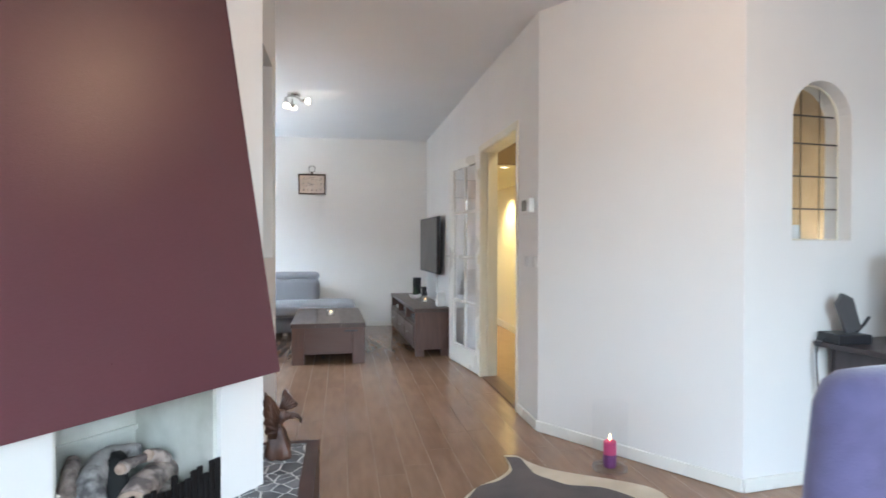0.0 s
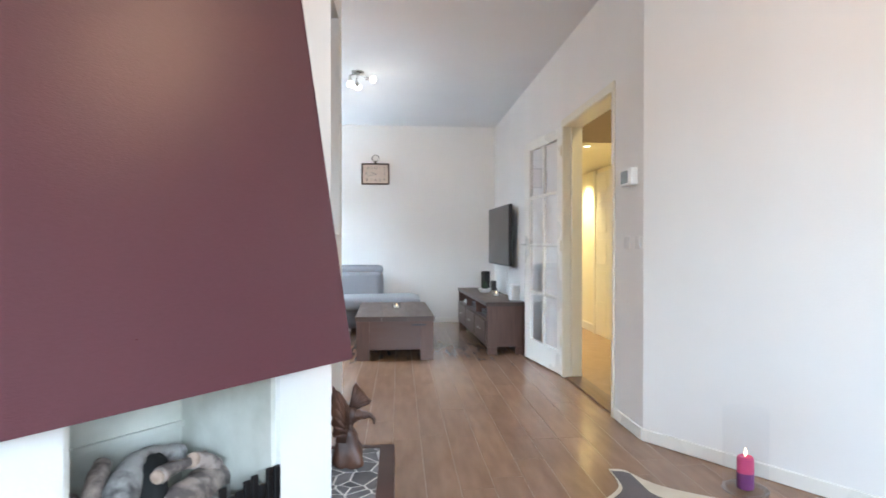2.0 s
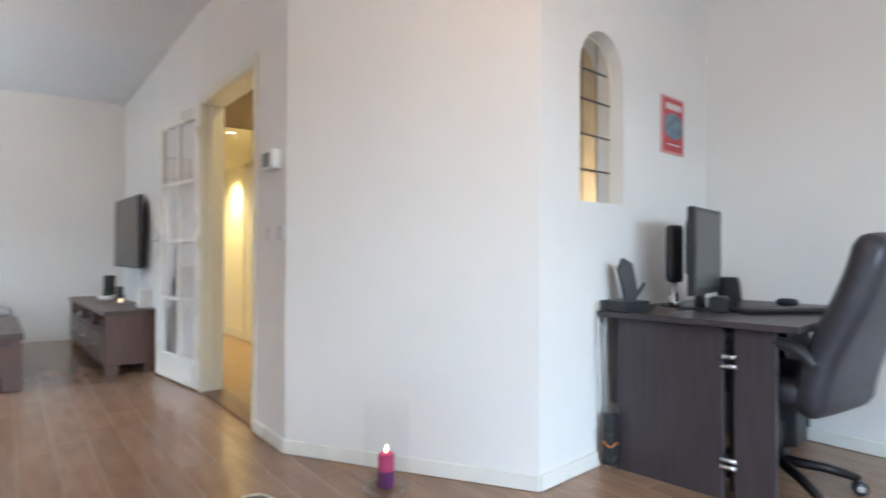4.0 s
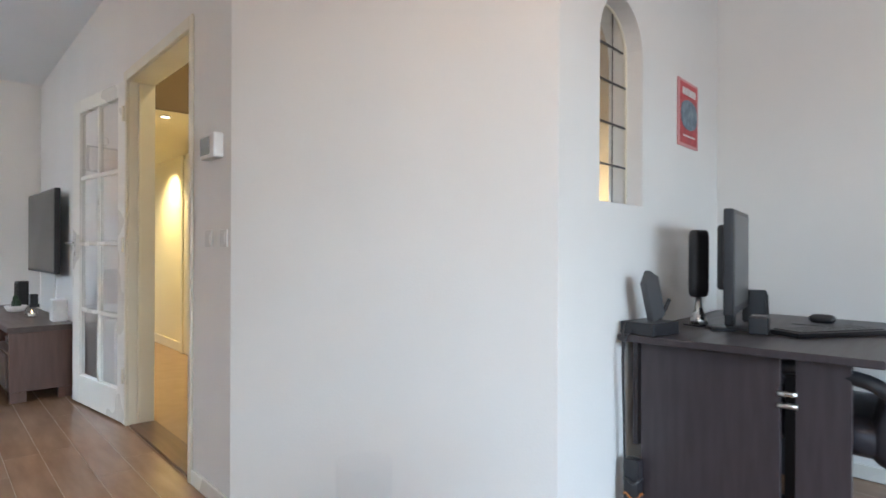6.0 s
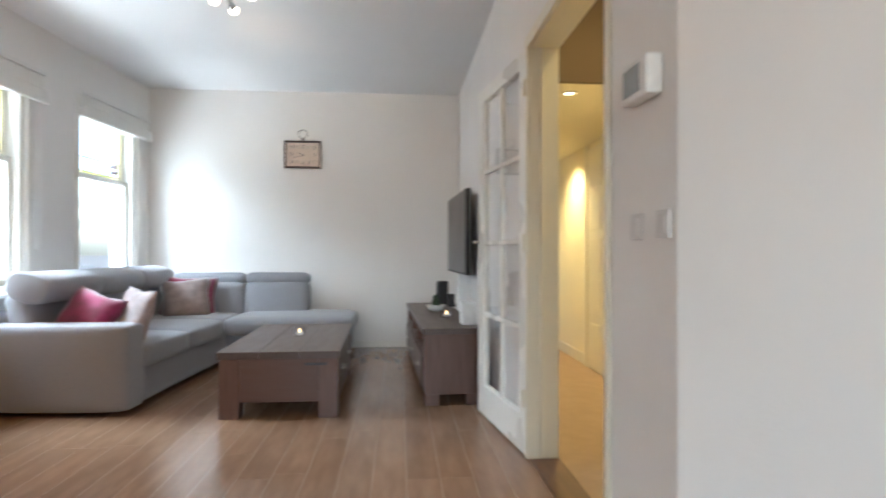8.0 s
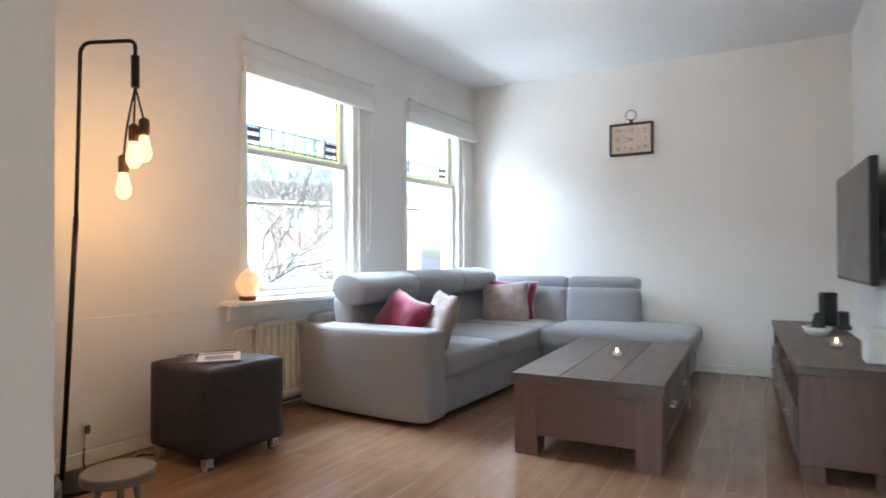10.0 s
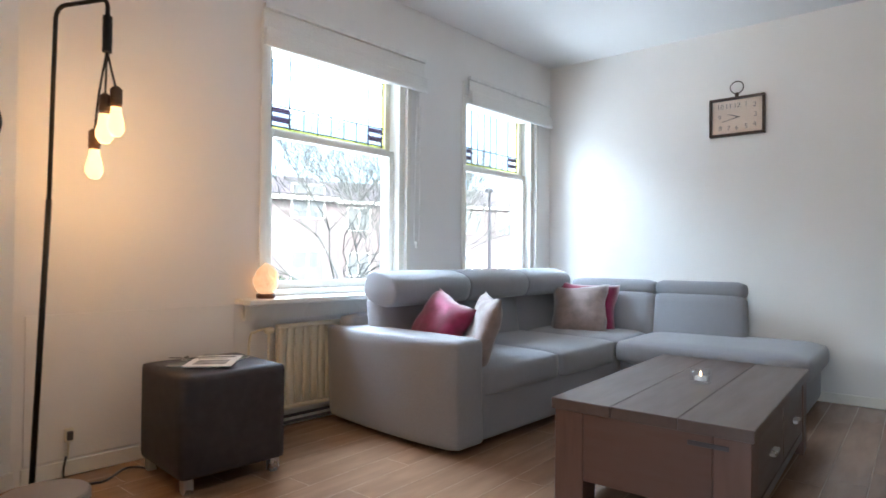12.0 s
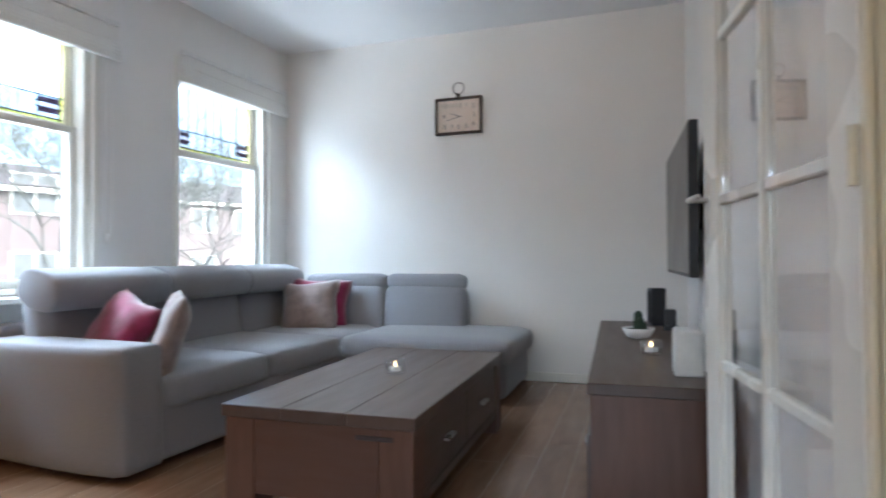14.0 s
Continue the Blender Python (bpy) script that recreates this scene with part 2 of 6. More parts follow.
def prism(points, z0, z1, bm=None):
    """An upright prism over a polygon in plan."""
    own = bm or bmesh.new()
    lo, hi = [own.verts.new((x, y, z0)) for x, y in points], [own.verts.new((x, y, z1)) for x, y in points]
    own.faces.new(lo[::-1]), own.faces.new(hi)
    for i in range(len(points)):
        j = (i + 1) % len(points)
        own.faces.new((lo[i], lo[j], hi[j], hi[i]))
    return own


def lathe(profile, seg=24, bm=None, m=None, close=True):
    """A body turned about z from (radius, height) pairs."""
    own = bmesh.new()
    rings = [[own.verts.new((r * math.cos(2 * math.pi * k / seg), r * math.sin(2 * math.pi * k / seg), z)) for k in range(seg)] for r, z in profile]
    for a, b in zip(rings, rings[1:]):
        for k in range(seg):
            own.faces.new((a[k], a[(k + 1) % seg], b[(k + 1) % seg], b[k]))
    if close:
        own.faces.new(rings[0][::-1]), own.faces.new(rings[-1])
    bmesh.ops.remove_doubles(own, verts=own.verts, dist=1e-6)
    if m is not None:
        own.transform(m)
    return join(bm, own) if bm else own


def tube(points, r, seg=10, bm=None, taper=1.0):
    """A round bar along a line of points."""
    own = bmesh.new()
    pts = [Vector(p) for p in points]
    rings, side = [], None
    for i, p in enumerate(pts):
        d = (pts[min(i + 1, len(pts) - 1)] - pts[max(i - 1, 0)]).normalized()
        if side is None:
            side = d.orthogonal().normalized()
        side = (side - d * side.dot(d)).normalized()
        up, rr = d.cross(side), r * (1 + (taper - 1) * i / max(1, len(pts) - 1))
        rings.append([own.verts.new(p + rr * (side * math.cos(a) + up * math.sin(a))) for a in (2 * math.pi * k / seg for k in range(seg))])
    for a, b in zip(rings, rings[1:]):
        for k in range(seg):
            own.faces.new((a[k], a[(k + 1) % seg], b[(k + 1) % seg], b[k]))
    own.faces.new(rings[0][::-1]), own.faces.new(rings[-1])
    return join(bm, own) if bm else own


def bend(points, n=6):
    """Rounds a line of points with a smooth curve through them."""
    p = [Vector(q) for q in points]
    p, out = [p[0]] + p + [p[-1]], []
    for i in range(1, len(p) - 2):
        for k in range(n):
            t = k / n
            out.append(0.5 * ((2 * p[i]) + (p[i + 1] - p[i - 1]) * t + (2 * p[i - 1] - 5 * p[i] + 4 * p[i + 1] - p[i + 2]) * t * t + (3 * p[i] - p[i - 1] - 3 * p[i + 1] + p[i + 2]) * t ** 3))
    return out + [p[-1]]


def soft(sx, sy, sz, r=0.04, puff=0.0, cuts=7, m=None, bm=None, wobble=0.0, seed=0.0):
    """An upholstered block: edges rounded by r, broad faces swollen by puff, centred on the origin."""
    own = bmesh.new()
    bmesh.ops.create_cube(own, size=2)
    bmesh.ops.subdivide_edges(own, edges=list(own.edges), cuts=cuts, use_grid_fill=True)
    h = Vector((sx / 2, sy / 2, sz / 2))
    r = min(r, min(h) * 0.98)
    for v in own.verts:
        c = v.co.copy()
        # crowd the points towards the edges
        c = Vector([math.copysign(abs(a) ** 0.7, a) for a in c])
        u = Vector((c.x * h.x, c.y * h.y, c.z * h.z))
        k = Vector([max(-h[i] + r, min(h[i] - r, u[i])) for i in range(3)])
        d = u - k
        v.co = k + d.normalized() * r if d.length > 1e-9 else u
        if puff:
            v.co += Vector((math.copysign(1, c.x) * (abs(c.x) > 0.99) * (1 - c.y ** 2) * (1 - c.z ** 2), math.copysign(1, c.y) * (abs(c.y) > 0.99) * (1 - c.x ** 2) * (1 - c.z ** 2),
                            math.copysign(1, c.z) * (abs(c.z) > 0.99) * (1 - c.x ** 2) * (1 - c.y ** 2))) * puff
        if wobble:
            v.co += wobble * noise.noise_vector(v.co * 9 + Vector((seed, 0, 0)))
    if m is not None:
        own.transform(m)
    return join(bm, own) if bm else own


def wall_face(name, a, b, thick, z0, z1, holes=(), material="plaster", label="plain white plastered wall"):
    """A wall whose inner face runs from a to b in plan (the room lies on its left), with holes (u0, u1, z0, z1) along it."""
    a, b = Vector(a), Vector(b)
    length, ang = (b - a).length, math.degrees(math.atan2(b.y - a.y, b.x - a.x))
    bm, u = bmesh.new(), 0.0
    for u0, u1, h0, h1 in sorted(holes):
        box(u, u0, -thick, 0, z0, z1, bm)
        if h0 > z0:
            box(u0, u1, -thick, 0, z0, h0, bm)
        if h1 < z1:
            box(u0, u1, -thick, 0, h1, z1, bm)
        u = u1
    box(u, length, -thick, 0, z0, z1, bm)
    return part(name, bm, material, None, label, pose(a.x, a.y, 0, 0, 0, ang), kind="structure")


def skirting(a, b, name="baseboard", h=0.07, t=0.014, material="white_gloss"):
    a, b = Vector(a), Vector(b)
    ang = math.degrees(math.atan2(b.y - a.y, b.x - a.x))
    return part(name, box(0, (b - a).length, 0.001, t, 0.0, h, bevel=0.003, seg=1), material, None, "low white painted baseboard", pose(a.x, a.y, 0.002, 0, 0, ang), kind="structure")


CEIL = 2.82
# ---- structure ----
part("floor_bed", box(-1.6, 5.3, -1.0, 11.5, -0.2, -0.009), "joint", None, "pale joints under the laminate floor", kind="structure")
part("ceiling", box(-1.6, 5.3, 6.25, 11.5, CEIL, CEIL + 0.15), "ceiling_paint", None, "white painted ceiling of the sitting room", kind="structure")
part("ceiling_front", box(-1.6, 5.3, -1.0, 6.25, CEIL - 0.02, CEIL + 0.15), "ceiling_paint", None, "white painted ceiling of the front room", kind="structure")

# the wall with the television and the doorway: room on its left when walking towards -y is x smaller, so it runs from far to near
wall_face("wall_television", (2.59, 5.53), (2.59, 10.73), 0.15, 0, CEIL, [(0.47, 1.62, 0, 2.13)])
wall_face("wall_slanted", (3.29, 4.42), (2.59, 5.53), 0.15, 0, CEIL)
wall_face("wall_far", (2.74, 10.73), (-1.1, 10.73), 0.2, 0, CEIL)
# window wall in its own frame: u is counted from the far corner
WINS = [(0.24, 1.26, 0.77, 2.32), (1.89, 3.03, 0.77, 2.32)]
wall_face("wall_window", (-0.78, 10.73), (-1.046, 6.3), 0.28, 0, CEIL, WINS)
wall_face("wall_guitar", (-1.035, 6.53), (-0.50, 5.565), 0.12, 0, CEIL)
wall_face("wall_behind_chimney", (-0.55, 5.60), (0.813, 5.60), 0.1, 0, CEIL)
# chimney side with its shallow recess
bm = box(0.815, 0.885, 4.20, 4.87, 0, CEIL - 0.02)
box(0.815, 0.885, 5.45, 5.60, 0, CEIL - 0.02, bm)
box(0.815, 0.885, 4.87, 5.45, 0, 1.17, bm)
box(0.815, 0.885, 4.87, 5.45, 2.32, CEIL - 0.02, bm)
part("wall_chimney_side", bm, "plaster", None, "plain white plastered wall with a shallow upright recess", kind="structure")
part("recess_back", box(0.79, 0.814, 4.82, 5.5, 1.1, 2.4), "dark_brown", None, "taupe painted back of the wall recess", kind="structure")
# niche wall with its arched opening, back wall, the rest of the front room
NW = pose(3.29, 4.42, 0, 0, 0, math.degrees(math.atan2(0.21, 1.71)))


def arched_wall():
    """Wall along local x with its face at y=0 and a round-headed opening through it."""
    bm = bmesh.new()
    L, x0, x1, z0, zs, T = 1.74, 0.303, 0.706, 1.275, 1.915, 0.16
    box(0, x0, 0, T, 0, CEIL - 0.02, bm)
    box(x1, L, 0, T, 0, CEIL - 0.02, bm)
    box(x0, x1, 0, T, 0, z0, bm)
    c, r, n = (x0 + x1) / 2, (x1 - x0) / 2, 16
    pts = [(c - r * math.cos(math.pi * k / n), zs + r * math.sin(math.pi * k / n)) for k in range(n + 1)]
    for (xa, za), (xb, zb) in zip(pts, pts[1:]):
        vs = [bm.verts.new(p) for p in ((xa, 0, za), (xb, 0, zb), (xb, 0, CEIL - 0.02), (xa, 0, CEIL - 0.02), (xa, T, za), (xb, T, zb), (xb, T, CEIL - 0.02), (xa, T, CEIL - 0.02))]
        for q in ((0, 1, 2, 3), (4, 7, 6, 5), (0, 4, 5, 1), (3, 2, 6, 7)):
            bm.faces.new([vs[i] for i in q])
    return bm


part("wall_niche", arched_wall(), "plaster", None, "white plastered wall pierced by a round-headed opening", NW, kind="structure")
wall_face("wall_back", (5.01, -0.9), (5.01, 5.25), 0.15, 0, CEIL)
wall_face("wall_rear", (-0.5, -0.9), (5.01, -0.9), 0.15, 0, CEIL, [(0.9, 4.1, 0.75, 2.3)])
wall_face("wall_left", (-0.45, 4.0), (-0.45, -0.9), 0.15, 0, CEIL, [(0.35, 1.65, 0.95, 2.25)])
skirting((2.59, 7.25), (2.59, 10.73))
skirting((2.59, 5.53), (2.59, 5.96))
skirting((3.29, 4.42), (2.59, 5.53))
skirting((2.59, 10.73), (-0.78, 10.73))
skirting((-0.78, 10.73), (-1.03, 6.56))
skirting((-1.035, 6.53), (-0.50, 5.565))
skirting((5.01, 4.63), (3.29, 4.42))
skirting((5.01, -0.9), (5.01, 4.63))
skirting((0.885, 5.60), (0.885, 4.75))

wall_face("kitchen_wall", (5.4, 5.25), (2.9, 5.25), 0.04, 0.0, CEIL - 0.03, material="tile_wall", label="warm beige wall seen through the arched opening")
# added fill for the wall behind the arched opening; no lamp stands there
lamp("kitchen_fill", "POINT", pose(4.85, 4.95, 1.3), 1.6, (1.0, 0.85, 0.6), radius=0.1)

# the front room's own warm light, whose gleam the hood shows
lamp("front_room_lamp", "POINT", pose(2.4, 3.5, 2.55), 3.0, (1.0, 0.60, 0.33), radius=0.12)

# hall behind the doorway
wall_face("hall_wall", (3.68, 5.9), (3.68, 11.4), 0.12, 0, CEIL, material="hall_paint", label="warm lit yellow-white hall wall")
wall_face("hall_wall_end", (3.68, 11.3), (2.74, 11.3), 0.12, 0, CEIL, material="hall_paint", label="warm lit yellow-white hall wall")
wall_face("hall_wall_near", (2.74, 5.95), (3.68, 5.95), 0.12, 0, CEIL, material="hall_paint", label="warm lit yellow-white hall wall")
part("hall_soffit", box(2.742, 3.678, 7.55, 11.3, 2.06, 2.12), "hall_paint", None, "lowered ceiling over the far hall", kind="structure")
# the board's shade is put into its dark brown colour
part("hall_fascia", box(2.742, 3.678, 7.50, 7.548, 2.05, CEIL - 0.002), "dark_brown", None, "board above the lowered hall ceiling, shade painted in dark brown", kind="structure")
skirting((3.68, 9.56), (3.68, 11.3), h=0.10, material="cream_gloss")
lamp("hall_downlight_and_fill", "SPOT", pose(2.99, 7.82, 2.04), 9, (1.0, 0.72, 0.32), radius=0.03, spot=125)
lamp("hall_downlight_and_fill", "SPOT", pose(3.42, 9.85, 2.04), 19, (1.0, 0.72, 0.32), radius=0.05, spot=125)
# added fill for the near hall, without a fitting of its own
lamp("hall_downlight_and_fill", "SPOT", pose(3.2, 6.8, 2.79), 5, (1.0, 0.74, 0.38), radius=0.04, spot=150)

mat("yellow_glass", (0.95, 0.86, 0.22), 0.1, glass=0.9, scale=4)
mat("purple_glass", (0.15, 0.09, 0.15), 0.1, glass=0.5, scale=4)
mat("pale_glass", (0.9, 0.8, 0.9), 0.1, glass=0.9, scale=4)

# ---- doorway and door ----
DOOR_FRAME = thing("doorway_frame", pose(2.59, 6.615, 0), "cream gloss painted door frame with a threshold", "door frame")
tagged(DOOR_FRAME, kind="structure")
part("jamb", box(0.0, 0.15, -0.615, -0.590, 0, 2.13, bevel=0.002, seg=1), "cream_gloss", DOOR_FRAME)
part("jamb", box(0.0, 0.15, 0.510, 0.535, 0, 2.13, bevel=0.002, seg=1), "cream_gloss", DOOR_FRAME)
part("head", box(0.0, 0.15, -0.589, 0.509, 2.105, 2.13, bevel=0.002, seg=1), "cream_gloss", DOOR_FRAME)
part("stop", box(0.05, 0.065, 0.480, 0.509, 0.0, 2.10, bevel=0.002, seg=1), "cream_gloss", DOOR_FRAME)
part("stop", box(0.05, 0.065, -0.589, -0.560, 0.0, 2.10, bevel=0.002, seg=1), "cream_gloss", DOOR_FRAME)
part("casing", box(-0.016, -0.001, 0.512, 0.575, 0, 2.17, bevel=0.004, seg=1), "cream_gloss", DOOR_FRAME)
part("casing", box(-0.016, -0.001, -0.615, 0.511, 2.107, 2.17, bevel=0.004, seg=1), "cream_gloss", DOOR_FRAME)
part("casing", box(-0.016, -0.001, -0.652, -0.6155, 0, 2.17, bevel=0.004, seg=1), "cream_gloss", DOOR_FRAME)
part("threshold", box(0.0, 0.15, -0.559, 0.479, 0.001, 0.016, bevel=0.004, seg=1), "hall_laminate", DOOR_FRAME, "worn wooden threshold")


def glazed_door():
    """The leaf lies along local y from its hinges at the origin; its inner face looks to -x."""
    ang = math.degrees(math.atan2(0.122, 0.86))
    d = thing("glazed_door", pose(2.572, 7.145, 0.012, 0, 0, ang), "white painted door with eight glass panes, standing open against the wall", "door")
    W, Hh, T, S, SF, TOP, BOT = 0.898, 2.10, 0.04, 0.105, 0.135, 0.09, 0.195
    part("stile", box(0, T, 0, S, 0, Hh, bevel=0.003, seg=1), "white_gloss", d)
    part("stile", box(0, T, W - SF, W, 0, Hh, bevel=0.003, seg=1), "white_gloss", d)
    part("bottom_rail", box(0, T, S + 0.0005, W - SF - 0.0005, 0, BOT, bevel=0.003, seg=1), "white_gloss", d)
    part("top_rail", box(0, T, S + 0.0005, W - SF - 0.0005, Hh - TOP, Hh, bevel=0.003, seg=1), "white_gloss", d)
    mid = (S + W - SF) / 2
    part("mullion", box(0.004, T - 0.004, mid - 0.015, mid + 0.015, BOT, Hh - TOP, bevel=0.004, seg=1), "white_gloss", d)
    step = (Hh - TOP - BOT) / 4
    for k in range(1, 4):
        z = BOT + k * step
        for y0, y1 in ((S, mid - 0.0155), (mid + 0.0155, W - SF)):
            part("glazing_bar", box(0.006, T - 0.006, y0, y1, z - 0.014, z + 0.014, bevel=0.004, seg=1), "white_gloss", d)
    for k in range(4):
        for y0, y1 in ((S, mid - 0.015), (mid + 0.015, W - SF)):
            g = part("pane", box(0.018, 0.022, y0 + 0.002, y1 - 0.002, BOT + k * step + 0.015, BOT + (k + 1) * step - 0.015), "glass", d)
            g.visible_shadow = False
    h = part("handle", tube(bend([(-0.001, W - 0.05, 1.11), (-0.05, W - 0.05, 1.11), (-0.055, W - 0.07, 1.11), (-0.055, W - 0.17, 1.11)]), 0.008), "steel", d, "brushed steel lever handle", smooth=True)
    part("handle_plate", box(-0.004, -0.0005, W - 0.07, W - 0.03, 0.98, 1.18, bevel=0.0015, seg=1), "steel", d)
    for z in (0.25, 1.05, 1.85):
        part("hinge", lathe([(0.008, 0), (0.008, 0.09)], 10, m=pose(-0.008, 0.004, z)), "cream_gloss", d)


glazed_door()

# ---- windows ----


def ww(u):
    """A pose in the window wall's frame: u metres from the far corner."""
    return WALL_A @ pose(0, -u, 0)


def sash_window(u0, u1, z0, z1, name):
    """A sash window with a leaded top light; local y runs from 0 to the width, x=0 is the room's wall face, -x is outdoors."""
    w = u1 - u0
    win = thing(name, WALL_A @ pose(0, -u1, 0), "white painted sash window with a leaded yellow-edged top light", "window")
    tagged(win, kind="structure")
    g, F, ZT = -0.10, 0.055, 1.765
    for y0, y1 in ((0.0, F), (w - F, w)):
        part("window_frame", box(g - 0.06, -0.02, y0 + 0.001, y1 - 0.001, z0 + 0.001, z1 - 0.001, bevel=0.004, seg=1), "white_gloss", win)
    part("window_frame", box(g - 0.06, -0.02, F, w - F, z1 - 0.06, z1 - 0.002, bevel=0.004, seg=1), "white_gloss", win)
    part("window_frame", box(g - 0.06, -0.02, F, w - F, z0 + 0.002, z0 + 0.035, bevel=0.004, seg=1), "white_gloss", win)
    part("casing", box(0.001, 0.014, -0.03, 0.012, z0, z1 + 0.1, bevel=0.004, seg=1), "white_gloss", win)
    part("casing", box(0.001, 0.014, w - 0.012, w + 0.03, z0, z1 + 0.1, bevel=0.004, seg=1), "white_gloss", win)
    # lower sash
    a, b, s = F + 0.001, w - F - 0.001, 0.045
    for y0, y1 in ((a, a + s), (b - s, b)):
        part("sash_stile", box(g - 0.02, g + 0.025, y0, y1, z0 + 0.036, ZT, bevel=0.004, seg=1), "white_gloss", win)
    part("sash_rail", box(g - 0.02, g + 0.025, a + s, b - s, z0 + 0.036, z0 + 0.085, bevel=0.004, seg=1), "white_gloss", win)
    part("sash_rail", box(g - 0.02, g + 0.030, a + s, b - s, ZT - 0.045, ZT, bevel=0.004, seg=1), "white_gloss", win)
    part("pane", box(g, g + 0.004, a + s - 0.004, b - s + 0.004, z0 + 0.08, ZT - 0.04), "glass", win).visible_shadow = False
    # upper light with leading
    for y0, y1 in ((a, a + s), (b - s, b)):
        part("sash_stile", box(g - 0.055, g - 0.022, y0, y1, ZT - 0.03, z1 - 0.061, bevel=0.004, seg=1), "cream_gloss", win)
    part("meeting_rail", box(g - 0.055, g - 0.022, a + s, b - s, ZT - 0.03, ZT + 0.02, bevel=0.004, seg=1), "white_gloss", win)
    part("pane", box(g - 0.042, g - 0.038, a + s - 0.004, b - s + 0.004, ZT + 0.015, z1 - 0.06), "glass", win, "clear leaded glass").visible_shadow = False
    gx, A, B, Z = g - 0.037, a + s, b - s, ZT + 0.02
    for y0, y1, c0, c1 in ((A, A + 0.022, Z, z1 - 0.06), (B - 0.022, B, Z, z1 - 0.06), (A + 0.022, B - 0.022, Z, Z + 0.014)):
        part("yellow_strip", box(gx, gx + 0.003, y0, y1, c0, c1), "yellow_glass", win, "yellow coloured glass strip").visible_shadow = False
    for y0, y1 in ((A + 0.028, A + 0.145), (B - 0.145, B - 0.028)):
        for k, c in enumerate(("purple_glass", "pale_glass", "purple_glass")):
            part("coloured_strip", box(gx, gx + 0.003, y0, y1, Z + 0.045 + 0.032 * k, Z + 0.072 + 0.032 * k), c, win).visible_shadow = False
    bm = bmesh.new()
    t = 0.0038
    for z in (Z + 0.017, Z + 0.145):
        box(gx - 0.002, gx + 0.006, A, B, z - t, z + t, bm)
    for z in (Z + 0.075, Z + 0.107):
        box(gx - 0.002, gx + 0.006, A, A + 0.17, z - t * 0.7, z + t * 0.7, bm)
        box(gx - 0.002, gx + 0.006, B - 0.17, B, z - t * 0.7, z + t * 0.7, bm)
    for y in (A + 0.024, B - 0.024, A + 0.15, B - 0.15):
        box(gx - 0.002, gx + 0.006, y - t, y + t, Z, z1 - 0.06, bm)
    n = 6
    for k in range(1, n):
        y = A + 0.15 + (B - A - 0.30) * k / n
        box(gx - 0.002, gx + 0.006, y - t * 0.6, y + t * 0.6, Z, z1 - 0.06 if k < 5 else Z + 0.145, bm)
    part("leading", bm, "lead", win, "dark lead strips between the panes")
    return win


for i, (u0, u1, z0, z1) in enumerate(WINS):
    sash_window(u0, u1, z0, z1, "window_%d" % (i + 1))
sill = part("window_sill", box(-0.04, 0.17, -3.20, -0.9, 0.735, 0.765, bevel=0.006), "white_gloss", None, "deep white painted window sill", WALL_A, kind="structure")
part("sill_apron", box(0.001, 0.03, -3.15, -0.9, 0.64, 0.734), "white_gloss", None, "white board under the window sill", WALL_A, kind="structure")
part("dado_ledge", box(0.001, 0.007, -4.17, -3.201, 0.08, 0.735, bevel=0.003, seg=1), "plaster", None, "slightly proud lower wall panel", WALL_A, kind="structure")


def roman_blind(u0, u1, zb, zt, label):
    b = thing("roman_blind", WALL_A @ pose(0.03, -(u0 + u1) / 2, zb), label, "window blind")
    w, h = u1 - u0, zt - zb
    part("head_rail", box(-0.012, 0.022, -w / 2, w / 2, h - 0.03, h, bevel=0.004), "white_plastic", b)
    part("cloth", box(-0.004, 0.002, -w / 2, w / 2, 0.02, h - 0.031), "blind_fabric", b)
    for k in range(4):
        part("fold", soft(0.03 + 0.006 * k, w, 0.05, 0.014, m=pose(0.016 + 0.005 * (3 - k), 0, 0.028 + 0.022 * k)), "blind_fabric", b, smooth=True)


roman_blind(1.75, 3.06, 2.20, 2.46, "gathered white fabric roman blind above the first window")
roman_blind(0.06, 1.24, 2.22, 2.46, "gathered white fabric roman blind above the second window")
cord = thing("blind_cord", ww(1.79) @ pose(0.03, 0, 2.2), "thin white pull cord with a small toggle", "blind cord")
part("cord", tube(bend([(0, 0, 0), (0.002, 0.003, -0.6), (0, 0.002, -1.02), (0.004, -0.03, -1.10), (0.002, -0.05, -1.03), (0.0, -0.04, -0.5), (0, -0.03, 0)]), 0.0025, 6), "white_plastic", cord)
part("toggle", lathe([(0.005, 0), (0.010, 0.01), (0.010, 0.04), (0.004, 0.05)], 10, m=pose(0.004, -0.03, -1.13)), "white_plastic", cord)

# ---- chimney with its hood, firebox and hearth ----
CH = pose(0.98, 4.24, 0, 0, 0, math.degrees(math.atan2(0.79, 0.615)))  # local x runs along the face (negative to the near end), -y looks into the room
bm = bmesh.new()
box(-0.213, 0.0, 0, 0.85, 0, CEIL - 0.02, bm)
box(-0.995, -0.809, 0, 0.85, 0, CEIL - 0.02, bm)
box(-0.809, -0.213, 0.0, 0.85, 0, 0.285, bm)
box(-0.809, -0.213, 0.0, 0.85, 0.80, CEIL - 0.02, bm)
box(-0.809, -0.213, 0.50, 0.85, 0.285, 0.80, bm)
part("chimney_breast", bm, "plaster", None, "white plastered corner chimney breast with a firebox opening", CH, kind="structure")
fb = bmesh.new()
box(-0.807, -0.215, 0.478, 0.498, 0.287, 0.798, fb)
box(-0.807, -0.790, 0.02, 0.477, 0.287, 0.798, fb)
box(-0.232, -0.215, 0.02, 0.477, 0.287, 0.798, fb)
lg = bmesh.new()
box(-0.789, -0.772, 0.03, 0.477, 0.500, 0.518, lg)
